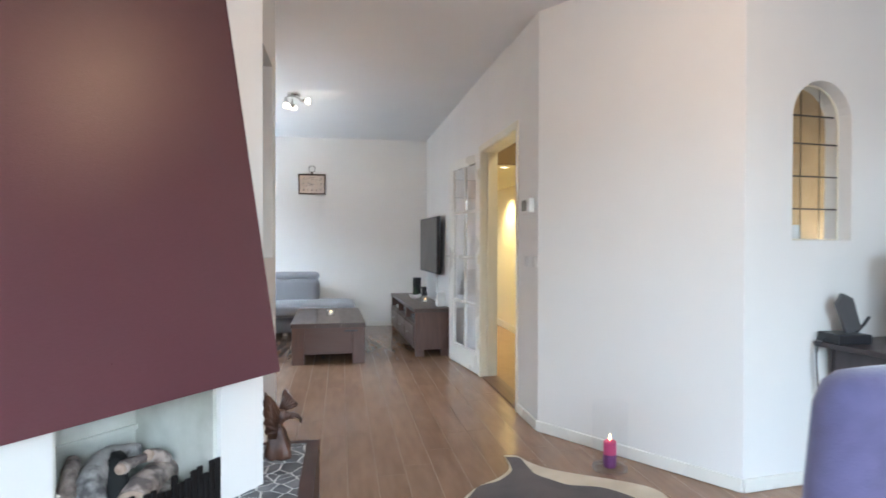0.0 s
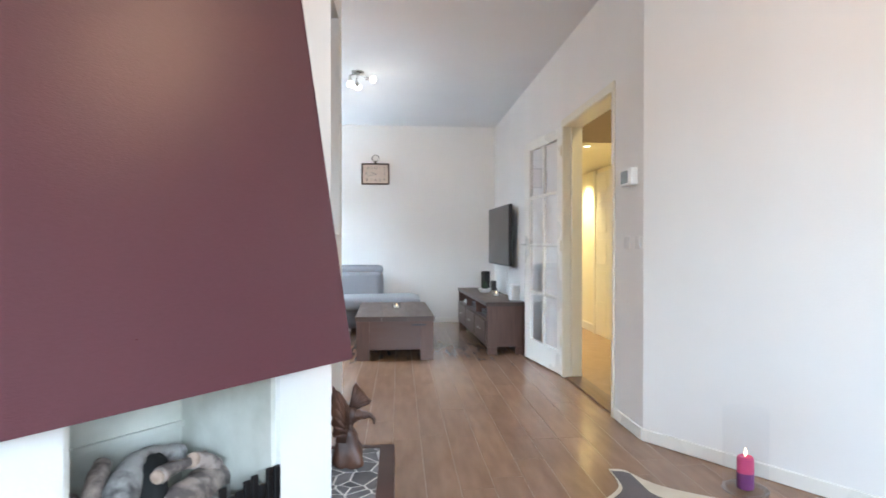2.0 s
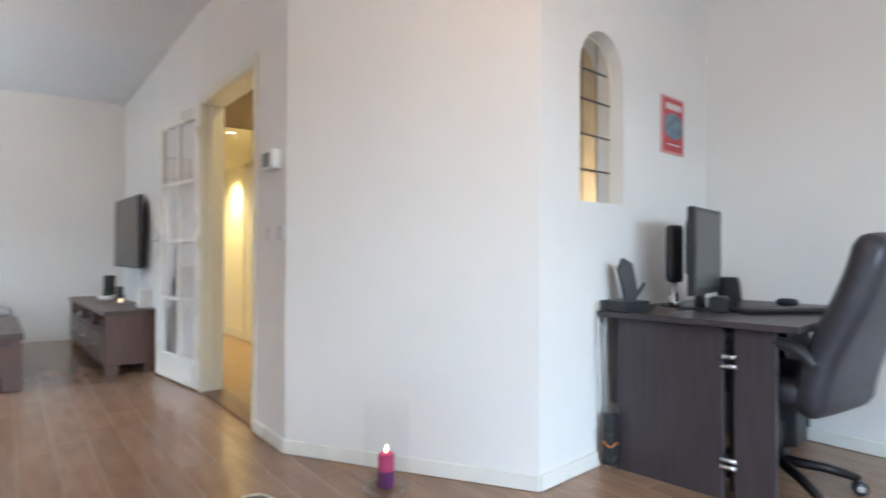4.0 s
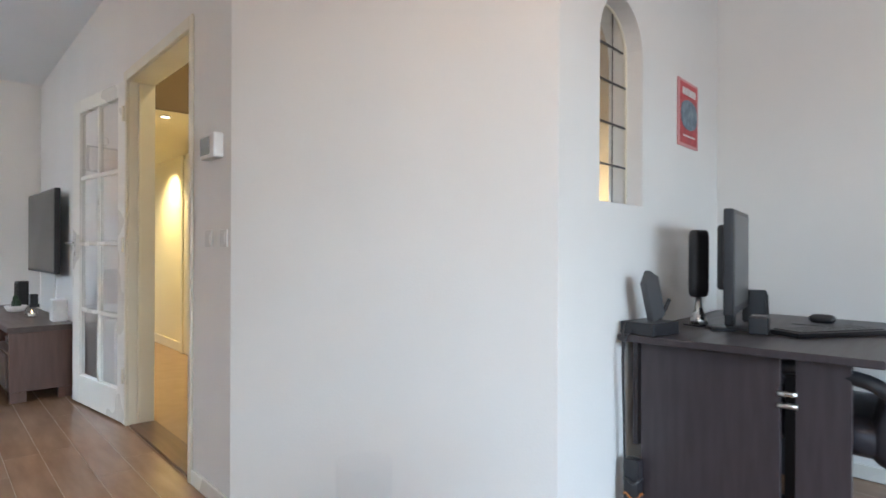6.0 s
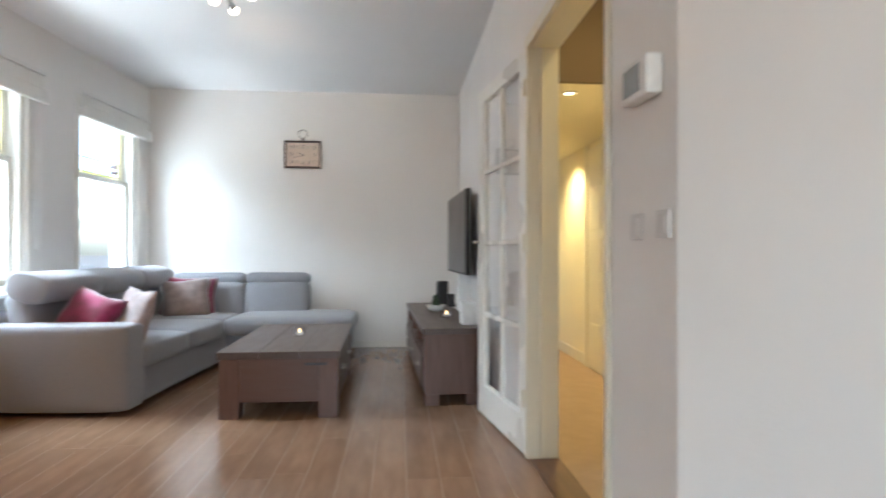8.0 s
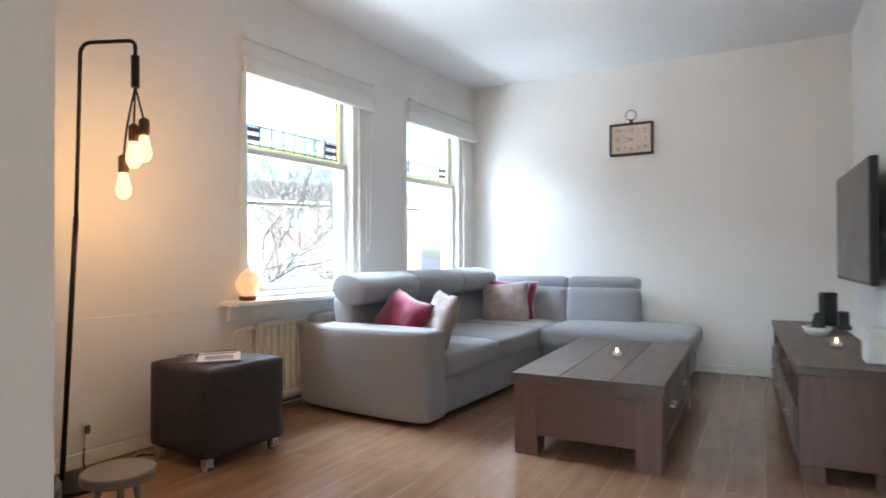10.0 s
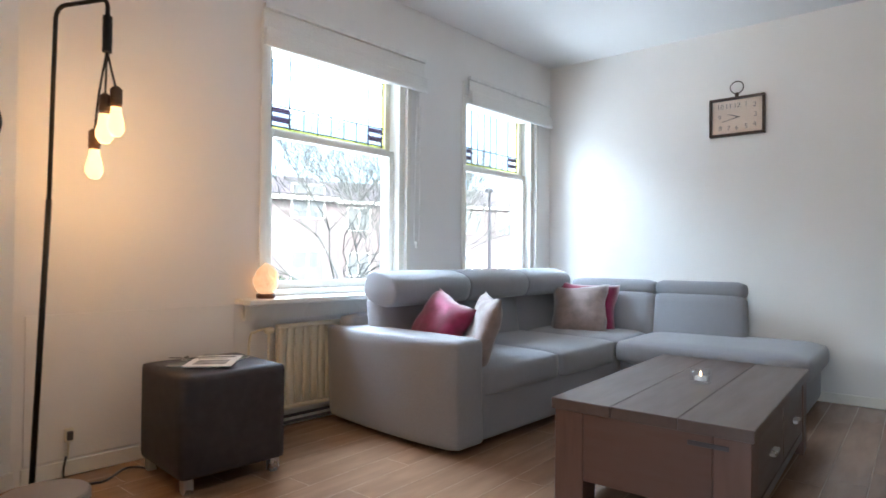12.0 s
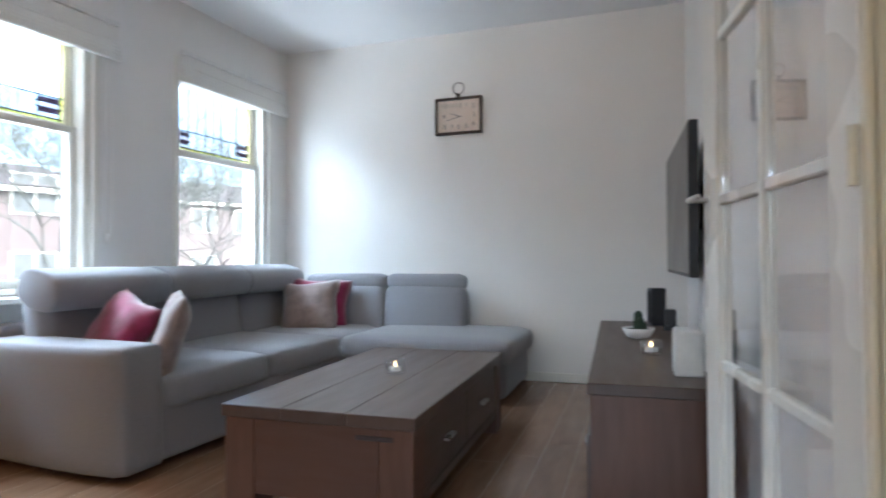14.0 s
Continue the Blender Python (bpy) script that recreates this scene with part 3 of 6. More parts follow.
box(-0.7715, -0.2325, 0.460, 0.477, 0.500, 0.518, lg)
part("firebox_ledge", lg, "firebox", None, "narrow pale stone ledge round the firebox", CH, kind="structure")
part("soot_patch", box(-0.760, -0.655, 0.4725, 0.4775, 0.535, 0.720, bevel=0.002, seg=1), "soot_stone", None, "soot-blackened stone at the back of the firebox", CH, kind="structure")
part("soot_patch", box(-0.7895, -0.785, 0.14, 0.45, 0.535, 0.730, bevel=0.002, seg=1), "soot_stone", None, "soot-blackened stone at the side of the firebox", CH, kind="structure")
part("firebox_lining", fb, "firebox", None, "pale sooty stone lining of the firebox", CH, kind="structure")


def hood():
    """A leaning pyramid hood: local frame as the chimney's."""
    b = bmesh.new()
    x0, x1, y, z = -1.106, -0.103, -0.194, 0.777
    sx, sy, h = 0.06, 0.14, 1.6
    lo = [(x0, y, z), (x1, y, z), (x1, -0.002, z), (x0, -0.002, z)]
    hi = [(x0 + sx * h, y + sy * h, z + h), (x1 - sx * h, y + sy * h, z + h), (x1 - sx * h, -0.002, z + h), (x0 + sx * h, -0.002, z + h)]
    v = [b.verts.new(p) for p in lo + hi]
    for q in ((0, 1, 5, 4), (1, 2, 6, 5), (3, 0, 4, 7), (2, 3, 7, 6), (4, 5, 6, 7), (0, 3, 2, 1)):
        b.faces.new([v[i] for i in q])
    bmesh.ops.bevel(b, geom=list(b.edges), offset=0.004, segments=2, affect="EDGES")
    return b


part("chimney_hood", hood(), "hood_paint", None, "large wine-red painted sloping chimney hood over the fireplace", CH, category="fireplace hood")
HEARTH = 0.28
hearth_poly = [(0.607, 3.27), (1.185, 4.012), (1.185, 4.735), (0.886, 4.735), (0.886, 4.312), (0.981, 4.239), (0.366, 3.449)]
part("hearth", prism(hearth_poly, 0.001, HEARTH - 0.012), "hearth_wood", None, "raised hearth with a dark wooden edge", kind="structure")


def clip(poly, a, b, c):
    """The part of a polygon where a*x + b*y <= c."""
    out = []
    for i, p in enumerate(poly):
        q = poly[(i + 1) % len(poly)]
        dp, dq = a * p[0] + b * p[1] - c, a * q[0] + b * q[1] - c
        if dp <= 0:
            out.append(p)
        if dp * dq < 0:
            t = dp / (dp - dq)
            out.append((p[0] + t * (q[0] - p[0]), p[1] + t * (q[1] - p[1])))
    return out


def paving():
    """Crazy paving: broken slabs with pale joints, inside a wooden edge."""
    inner = [(0.640, 3.40), (1.125, 4.030), (1.125, 4.705), (0.889, 4.705), (0.889, 4.316), (0.985, 4.241), (0.40, 3.485)]
    bed = part("hearth_mortar", prism(inner, HEARTH - 0.011, HEARTH - 0.0008), "grout", None, "pale mortar bed of the crazy paving", kind="structure")
    edge = bmesh.new()
    prism([(1.126, 4.02), (1.186, 4.012), (1.186, 4.736), (1.126, 4.736)], HEARTH - 0.0118, HEARTH + 0.004, edge)
    prism([(0.887, 4.706), (1.1258, 4.706), (1.1258, 4.736), (0.887, 4.736)], HEARTH - 0.0118, HEARTH + 0.004, edge)
    part("hearth_edge", edge, "hearth_wood", None, "dark wooden edging of the hearth", kind="structure")
    rnd = random.Random(5)
    pts, tries = [], 0
    while len(pts) < 300 and tries < 20000:
        tries += 1
        p = (rnd.uniform(0.3, 1.25), rnd.uniform(3.3, 4.8))
        if all((p[0] - q[0]) ** 2 + (p[1] - q[1]) ** 2 > 0.033 ** 2 for q in pts):
            pts.append(p)
    for p in pts:
        cell = list(inner)
        # the mortar bed is not convex: keep the side of the pillar that faces the room
        for q in pts:
            if q is not p and abs(q[0] - p[0]) < 0.4 and abs(q[1] - p[1]) < 0.4:
                a, b = q[0] - p[0], q[1] - p[1]
                d = math.hypot(a, b)
                cell = clip(cell, a / d, b / d, (a * (p[0] + q[0]) / 2 + b * (p[1] + q[1]) / 2) / d - 0.0042)
        if len(cell) < 3:
            continue
        area = abs(sum(cell[i][0] * cell[(i + 1) % len(cell)][1] - cell[(i + 1) % len(cell)][0] * cell[i][1] for i in range(len(cell)))) / 2
        if area < 0.0002:
            continue
        try:
            part("stone", prism([(x - p[0], y - p[1]) for x, y in cell], 0, 0.004), "stone", bed, m=pose(p[0], p[1], HEARTH - 0.0028))
        except ValueError:
            pass


paving()

fire = thing("log_fire", CH @ pose(-0.51, 0.2, HEARTH), "gas log fire set with pale and charred imitation logs", "fireplace fire")
rnd = random.Random(3)


def log(line, r, seed, charred=False, taper=0.8):
    """A gnarled log along a bent line, its near end sawn off."""
    pts = bend(line, 7)
    bm = tube(pts, r, 22, taper=taper)
    for v in bm.verts:
        q = v.co + Vector((seed, 0, 0))
        v.co += 0.009 * noise.noise_vector(q * 13) + 0.004 * noise.noise_vector(q * 45) + 0.0025 * noise.noise_vector(q * 120)
    part("log", bm, "ember_black" if charred else ("log", "grey_log")[int(seed) % 2], fire, "charred black log" if charred else "pale weathered bark log", smooth=True)
    d = (pts[0] - pts[1]).normalized()
    bm = lathe([(0.001, 0), (r * 0.9, 0), (r * 0.9, 0.005), (r * 0.8, 0.007)], 18, m=Matrix.Translation(pts[0] + d * 0.004) @ d.to_track_quat("Z", "Y").to_matrix().to_4x4())
    part("log_end", bm, "log_end", fire, "sawn pale log end")


log([(-0.245, -0.12, 0.04), (-0.20, -0.08, 0.14), (-0.13, 0.02, 0.205), (-0.07, 0.10, 0.225)], 0.030, 2.0)
log([(-0.27, -0.04, 0.06), (-0.22, 0.04, 0.13), (-0.15, 0.10, 0.16)], 0.026, 4.0)
log([(-0.12, -0.11, 0.06), (-0.10, -0.05, 0.17), (-0.03, 0.02, 0.215), (0.07, 0.09, 0.205), (0.16, 0.10, 0.185)], 0.052, 1.0, taper=0.6)
log([(-0.03, -0.10, 0.06), (-0.02, -0.06, 0.14), (0.01, -0.01, 0.208), (0.05, 0.05, 0.20)], 0.042, 6.0, True)
log([(-0.012, -0.075, 0.215), (0.05, -0.04, 0.213), (0.135, 0.0, 0.188)], 0.021, 8.0)
log([(0.13, -0.02, 0.205), (0.18, 0.0, 0.185), (0.235, 0.01, 0.150)], 0.024, 10.0)
log([(-0.02, -0.145, 0.105), (0.08, -0.06, 0.115), (0.20, 0.02, 0.100), (0.27, 0.06, 0.085)], 0.062, 12.0)
log([(-0.165, -0.15, 0.10), (-0.13, -0.04, 0.10), (-0.10, 0.06, 0.10)], 0.045, 14.0)
log([(0.12, -0.15, 0.06), (0.18, -0.04, 0.07), (0.26, 0.05, 0.06)], 0.048, 3.0)
bm = soft(0.54, 0.26, 0.05, 0.02, 0.01, wobble=0.02, m=pose(0, 0.0, 0.028))
part("ember_bed", bm, "ember_black", fire, "black ember bed", smooth=True)
gr = thing("fire_grate", CH @ pose(-0.51, -0.012, HEARTH), "black iron fire grate with crenellated upright bars", "fire grate")
k = 0
for i in range(22):
    x = -0.285 + 0.0262 * i
    h = 0.150 + 0.018 * math.sin(i * 1.9) - 0.012 * (i % 2) + 0.03 * abs(i - 10.5) / 10.5
    part("bar", box(x, x + 0.021, 0.0, 0.012, 0.0, h, bevel=0.002, seg=1), "black_metal", gr)
part("plinth", box(-0.29, 0.29, 0.0125, 0.03, 0.0, 0.09, bevel=0.003, seg=1), "black_metal", gr)


def eagle():
    """Carved bird of prey on a tapering rock, wings raised, head bent towards the room: one plain carving."""
    bm = bmesh.new()
    rock = soft(0.125, 0.105, 0.15, 0.03, 0.0, cuts=6)
    for v in rock.verts:
        t = (v.co.z + 0.075) / 0.15
        k = 1.0 - 0.62 * t
        v.co = Vector((v.co.x * k - 0.012 * t, v.co.y * k, v.co.z + 0.075)) + 0.016 * noise.noise_vector(v.co * 22)
    join(bm, rock)
    for (x, z, rx, rz) in ((-0.015, 0.135, 0.030, 0.045), (-0.008, 0.175, 0.028, 0.045), (0.010, 0.190, 0.026, 0.032), (0.034, 0.192, 0.022, 0.020), (0.056, 0.190, 0.019, 0.016)):
        own = bmesh.new()
        bmesh.ops.create_icosphere(own, subdivisions=3, radius=1, matrix=pose(x, 0, z) @ Matrix.Diagonal((rx, rx * 0.85, rz, 1)))
        join(bm, own)
    tube(bend([(0.060, 0, 0.192), (0.080, 0, 0.186), (0.093, 0, 0.172), (0.094, 0, 0.152)]), 0.013, 8, bm, taper=0.2)
    near = [(-0.012, 0.10), (-0.050, 0.105), (-0.048, 0.125), (-0.062, 0.135), (-0.055, 0.160), (-0.067, 0.175), (-0.060, 0.200), (-0.072, 0.220), (-0.064, 0.245), (-0.074, 0.268), (-0.064, 0.285), (-0.062, 0.318), (-0.046, 0.298), (-0.034, 0.292), (-0.014, 0.262), (0.004, 0.225)]
    far = [(0.000, 0.19), (0.004, 0.245), (0.012, 0.285), (0.022, 0.305), (0.034, 0.286), (0.048, 0.272), (0.066, 0.250), (0.082, 0.232), (0.060, 0.226), (0.040, 0.216), (0.020, 0.20)]
    for pts, y, tilt in ((near, -0.030, 10), (far, 0.030, -10)):
        own = bmesh.new()
        lo, hi = [own.verts.new((x, -0.008, z)) for x, z in pts], [own.verts.new((x, 0.008, z)) for x, z in pts]
        own.faces.new(lo), own.faces.new(hi[::-1])
        for i in range(len(pts)):
            j = (i + 1) % len(pts)
            own.faces.new((lo[i], hi[i], hi[j], lo[j]))
        own.transform(pose(0, y, 0, tilt * 0.3, 0, tilt))
        join(bm, own)
        for k in range(6):
            t = k / 5
            p = Vector((-0.012, 0, 0.13 + 0.07 * t) if pts is near else (0.006 + 0.01 * t, 0, 0.21))
            q = Vector(((-0.058 + 0.01 * t), 0, 0.13 + 0.17 * t) if pts is near else (0.018 + 0.058 * t, 0, 0.295 - 0.065 * t))
            own = tube([p, p.lerp(q, 0.5), q], 0.011, 6, taper=0.5)
            own.transform(pose(0, y - 0.006, 0, tilt * 0.3, 0, tilt))
            join(bm, own)
    for s in (-0.014, 0.014):
        tube([(0.0, s, 0.16), (0.012, s, 0.13), (0.016, s, 0.105)], 0.010, 8, bm, taper=0.7)
    for v in bm.verts:
        v.co += 0.002 * noise.noise_vector(v.co * 80)
    return bm


part("eagle_statue", eagle(), "carved_wood", None, "reddish-brown carved wooden eagle with raised wings standing on the hearth", pose(1.015, 4.52, HEARTH + 0.001, 0, 0, 3), smooth=True, category="statue")

# ---- front room floor things ----
cg = thing("candle_in_glass", pose(2.77, 4.83, 0.0), "pink candle burning in a tall clear glass cylinder on the floor", "candle")
part("glass_cylinder", lathe([(0.0, 0.0), (0.088, 0.0), (0.096, 0.006), (0.097, 0.37), (0.094, 0.37), (0.092, 0.014), (0.0, 0.010)], 40, close=False), "thin_glass", cg, "tall clear glass cylinder", smooth=True).visible_shadow = False
part("glass_foot", lathe([(0.080, 0.0005), (0.097, 0.002), (0.100, 0.010), (0.094, 0.016), (0.080, 0.012)], 40, close=False), "cup_glass", cg, "thick bright glass foot", smooth=True).visible_shadow = False
part("wax_foot", lathe([(0.034, 0.014), (0.036, 0.02), (0.036, 0.085), (0.0, 0.085)], 24, close=False), "purple_wax", cg, "purple dyed lower wax", smooth=False)
part("wax", lathe([(0.0, 0.0852), (0.036, 0.0852), (0.036, 0.150), (0.030, 0.158), (0.012, 0.150), (0.0, 0.149)], 24, close=False), "candle_wax", cg, "pink upper wax", smooth=False)
part("flame", lathe([(0.001, 0.158), (0.004, 0.166), (0.005, 0.174), (0.003, 0.186), (0.0, 0.198)], 12, close=False), "flame", cg, smooth=True)


def cowhide():
    """A hide cut out as a wavy outline, lying flat with a slight swell."""
    pts = [(2.24, 5.12), (2.31, 5.10), (2.36, 4.98), (2.43, 4.88), (2.56, 4.78), (2.74, 4.66), (2.86, 4.55), (2.88, 4.42), (2.80, 4.22), (2.84, 3.95), (2.95, 3.70), (2.86, 3.62), (2.62, 3.78), (2.40, 3.70),
           (2.18, 3.72), (2.02, 3.58), (1.90, 3.62), (1.92, 3.85), (1.98, 4.10), (1.90, 4.32), (1.86, 4.52), (1.98, 4.70), (2.12, 4.80), (2.22, 4.93)]
    c = Vector((2.30, 4.25))
    fine = [(p.x, p.y) for p in bend([(x, y, 0) for x, y in pts + pts[:1]], 4)[:-1]]
    rug = thing("cowhide_rug", pose(0, 0, 0), "dark brown cowhide rug with cream edges on the laminate floor", "rug")
    part("cream_margin", prism(fine, 0.001, 0.005), "hide_cream", rug, "cream coloured edge of the hide")
    dark = []
    for x, y in fine:
        k = 0.74 if x > 2.33 else 0.97
        k += 0.05 * noise.noise(Vector((x * 5, y * 5, 0)))
        dark.append((c.x + (x - c.x) * k, c.y + (y - c.y) * k))
    part("dark_back", prism(dark, 0.0051, 0.0066), "cowhide", rug, "dark brown middle of the hide")


cowhide()

mat("dark_wood_v", (0.132, 0.069, 0.051), 0.38, color2=(0.104, 0.053, 0.039), scale=4, stretch=(8, 8, 1), bump=0.15, bump_scale=50)
mat("grey_print", (0.30, 0.31, 0.33), 0.5, color2=(0.08, 0.08, 0.09), scale=14)

# ---- sitting room ----


def coffee_table():
    t = thing("coffee_table", pose(1.150, 8.675, 0, 0, 0, 1.2), "heavy dark brown stained wooden coffee table with drawers", "coffee table")
    W, L, H = 0.765, 1.46, 0.425
    for k in range(3):
        x0 = -W / 2 + k * W / 3
        part("top_board", box(x0 + 0.0008, x0 + W / 3 - 0.0008, -L / 2, L / 2, H - 0.045, H, bevel=0.0025, seg=1), "dark_wood", t)
    s, lw = 0.012, 0.125
    for sx in (-1, 1):
        for sy in (-1, 1):
            x, y = sx * (W / 2 - s - lw / 2), sy * (L / 2 - s - lw / 2)
            part("leg", box(x - lw / 2, x + lw / 2, y - lw / 2, y + lw / 2, 0, H - 0.046, bevel=0.003, seg=1), "dark_wood_v", t)
    x0, x1, y0, y1 = -W / 2 + s + lw, W / 2 - s - lw, -L / 2 + s + lw, L / 2 - s - lw
    part("end_panel", box(x0 + 0.001, x1 - 0.001, -L / 2 + 0.0135, -L / 2 + 0.04, 0.105, H - 0.046, bevel=0.002, seg=1), "dark_wood_x", t)
    part("end_panel", box(x0 + 0.001, x1 - 0.001, L / 2 - 0.04, L / 2 - 0.02, 0.105, H - 0.046, bevel=0.002, seg=1), "dark_wood_x", t)
    part("side_panel", box(-W / 2 + 0.02, -W / 2 + 0.04, y0 + 0.001, y1 - 0.001, 0.105, H - 0.046, bevel=0.002, seg=1), "dark_wood", t)
    part("bottom_board", box(-W / 2 + 0.05, W / 2 - 0.05, -L / 2 + 0.05, L / 2 - 0.05, 0.11, 0.125), "dark_wood", t)
    part("drawer_rail", box(W / 2 - 0.045, W / 2 - 0.016, y0 + 0.001, y1 - 0.001, 0.085, 0.125, bevel=0.002, seg=1), "dark_wood", t)
    m = (y0 + y1) / 2
    for a, b in ((y0 + 0.004, m - 0.003), (m + 0.003, y1 - 0.004)):
        d = part("drawer_front", box(W / 2 - 0.040, W / 2 - 0.018, a, b, 0.130, H - 0.052, bevel=0.003, seg=1), "dark_wood", t)
        c = (a + b) / 2
        part("handle", box(W / 2 - 0.0175, W / 2 + 0.006, c - 0.05, c + 0.05, 0.238, 0.254, bevel=0.004), "steel", d, "short brushed steel handle")
    # the slot is not cut in: a dark strip paints its shade
    part("end_handle", box(0.16, 0.30, -L / 2 + 0.009, -L / 2 + 0.0185, 0.335, 0.352, bevel=0.002, seg=1), "espresso", t, "recessed slot, drawn as a small dark strip")
    return t


coffee_table()


def tealight(p, name_label):
    c = thing("tealight_holder", pose(*p), name_label, "candle holder")
    part("glass_cup", lathe([(0.0, 0.0), (0.042, 0.0), (0.047, 0.004), (0.048, 0.066), (0.044, 0.066), (0.042, 0.014), (0.0, 0.012)], 24, close=False), "cup_glass", c, "clear glass cup", smooth=True).visible_shadow = False
    part("wax", lathe([(0.026, 0.013), (0.026, 0.030), (0.0, 0.030)], 20, close=False), "white_plastic", c, "white tealight wax", smooth=True)
    part("flame", lathe([(0.001, 0.031), (0.0055, 0.037), (0.0055, 0.044), (0.0, 0.060)], 10, close=False), "flame", c, smooth=True)


tealight((1.176, 8.66, 0.4255), "small clear glass tealight holder burning on the coffee table")
tealight((2.305, 8.89, 0.5305), "small clear glass tealight holder burning on the television cabinet")


def roll(w, sx, sz, end=0.016, n=28):
    """A firm bolster along y: a squarish oval section with sewn, slightly pinched ends."""
    bm = bmesh.new()
    rings = []
    for y, k in ((-w / 2, 0.86), (-w / 2 + end * 0.3, 0.95), (-w / 2 + end, 1.0), (-w / 6, 1.012), (w / 6, 1.012), (w / 2 - end, 1.0), (w / 2 - end * 0.3, 0.95), (w / 2, 0.86)):
        ring = []
        for i in range(n):
            a = 2 * math.pi * i / n
            c, d = math.cos(a), math.sin(a)
            p = Vector((math.copysign(abs(c) ** 0.75, c) * sx / 2 * k, y, math.copysign(abs(d) ** 0.75, d) * sz / 2 * k))
            ring.append(bm.verts.new(p + 0.003 * noise.noise_vector(Vector((p.x * 6, y * 9, p.z * 6)))))
        rings.append(ring)
    for a, b in zip(rings, rings[1:]):
        for i in range(n):
            bm.faces.new((a[i], a[(i + 1) % n], b[(i + 1) % n], b[i]))
    bm.faces.new(rings[0][::-1]), bm.faces.new(rings[-1])
    return bm


def sofa():
    """Corner sofa: long run under the windows, short run along the far wall with an open end."""
    s = thing("corner_sofa", pose(0, 0, 0), "large grey-blue fabric corner sofa with adjustable headrests", "sofa")
    f = "sofa_fabric"
    # arm at the near end: bowed outer face
    arm = soft(1.06, 0.235, 0.555, 0.030, 0.0, cuts=11)
    for v in arm.verts:
        v.co.y += (0.012 * max(0, (v.co.x - 0.27) / 0.26) ** 2 - 0.03 * (1 - (v.co.x / 0.53) ** 2)) * (v.co.y < 0)
        v.co.x += 0.01 * max(0, v.co.z / 0.26) * (v.co.x > 0)
        v.co.y -= 0.012 * v.co.z / 0.26
    part("armrest", arm, f, s, "broad bowed armrest", pose(-0.322, 8.180, 0.309, 0, 0, -4), smooth=True)
    # base
    part("base", soft(1.05, 1.70, 0.31, 0.02, m=pose(-0.272, 9.06, 0.200, 0, 0, -3.4)), f, s, smooth=True)
    part("base", soft(2.04, 0.84, 0.31, 0.02, m=pose(0.41, 10.26, 0.200)), f, s, smooth=True)
    # seats
    part("seat_cushion", soft(0.92, 0.735, 0.17, 0.045, 0.012, m=pose(-0.208, 8.650, 0.352, 0, 0, -3.4)), f, s, smooth=True)
    part("seat_cushion", soft(0.92, 0.735, 0.17, 0.045, 0.012, m=pose(-0.160, 9.385, 0.354, 0, 0, -3.4)), f, s, smooth=True)
    part("seat_cushion", soft(0.95, 0.85, 0.16, 0.05, 0.010, m=pose(-0.20, 10.20, 0.352)), f, s, smooth=True)
    part("seat_cushion", soft(1.20, 0.92, 0.17, 0.06, 0.012, m=pose(0.88, 10.20, 0.350)), f, s, "long chaise seat cushion", smooth=True)
    # backs, leaning
    for y0, y1 in ((8.24, 8.98), (8.98, 9.73), (9.73, 10.42)):
        w = y1 - y0 - 0.006
        part("back_cushion", soft(0.18, w, 0.42, 0.05, 0.016, m=pose(-0.575, (y0 + y1) / 2, 0.57, 0, -9, 0)), f, s, smooth=True)
        part("headrest", roll(w + 0.003, 0.28, 0.195), f, s, "rounded adjustable headrest", pose(-0.505, (y0 + y1) / 2 - 0.045, 0.815, 0, 14, 0), smooth=True)
    part("back_frame", soft(0.16, 2.2, 0.58, 0.04, m=pose(-0.76, 9.26, 0.36)), f, s, smooth=True)
    for x0, x1 in ((-0.42, 0.32), (0.32, 0.98)):
        w = x1 - x0 - 0.006
        part("back_cushion", soft(w, 0.17, 0.40, 0.05, 0.012, m=pose((x0 + x1) / 2, 10.50, 0.54, -7, 0, 0)), f, s, smooth=True)
        part("headrest", soft(w + 0.01, 0.15, 0.13, 0.055, 0.0, m=pose((x0 + x1) / 2, 10.53, 0.775, -4, 0, 0)), f, s, "low rounded headrest", smooth=True)
    part("back_frame", soft(1.55, 0.10, 0.60, 0.03, m=pose(0.18, 10.655, 0.37)), f, s, smooth=True)
    for x, y in ((0.02, 8.25), (-0.74, 8.25), (0.16, 9.7), (0.55, 9.98), (1.30, 9.98), (1.30, 10.55), (-0.78, 10.5)):
        part("foot", box(x - 0.03, x + 0.03, y - 0.03, y + 0.03, 0, 0.05, bevel=0.004, seg=1), "steel", s, "small square metal foot")


sofa()


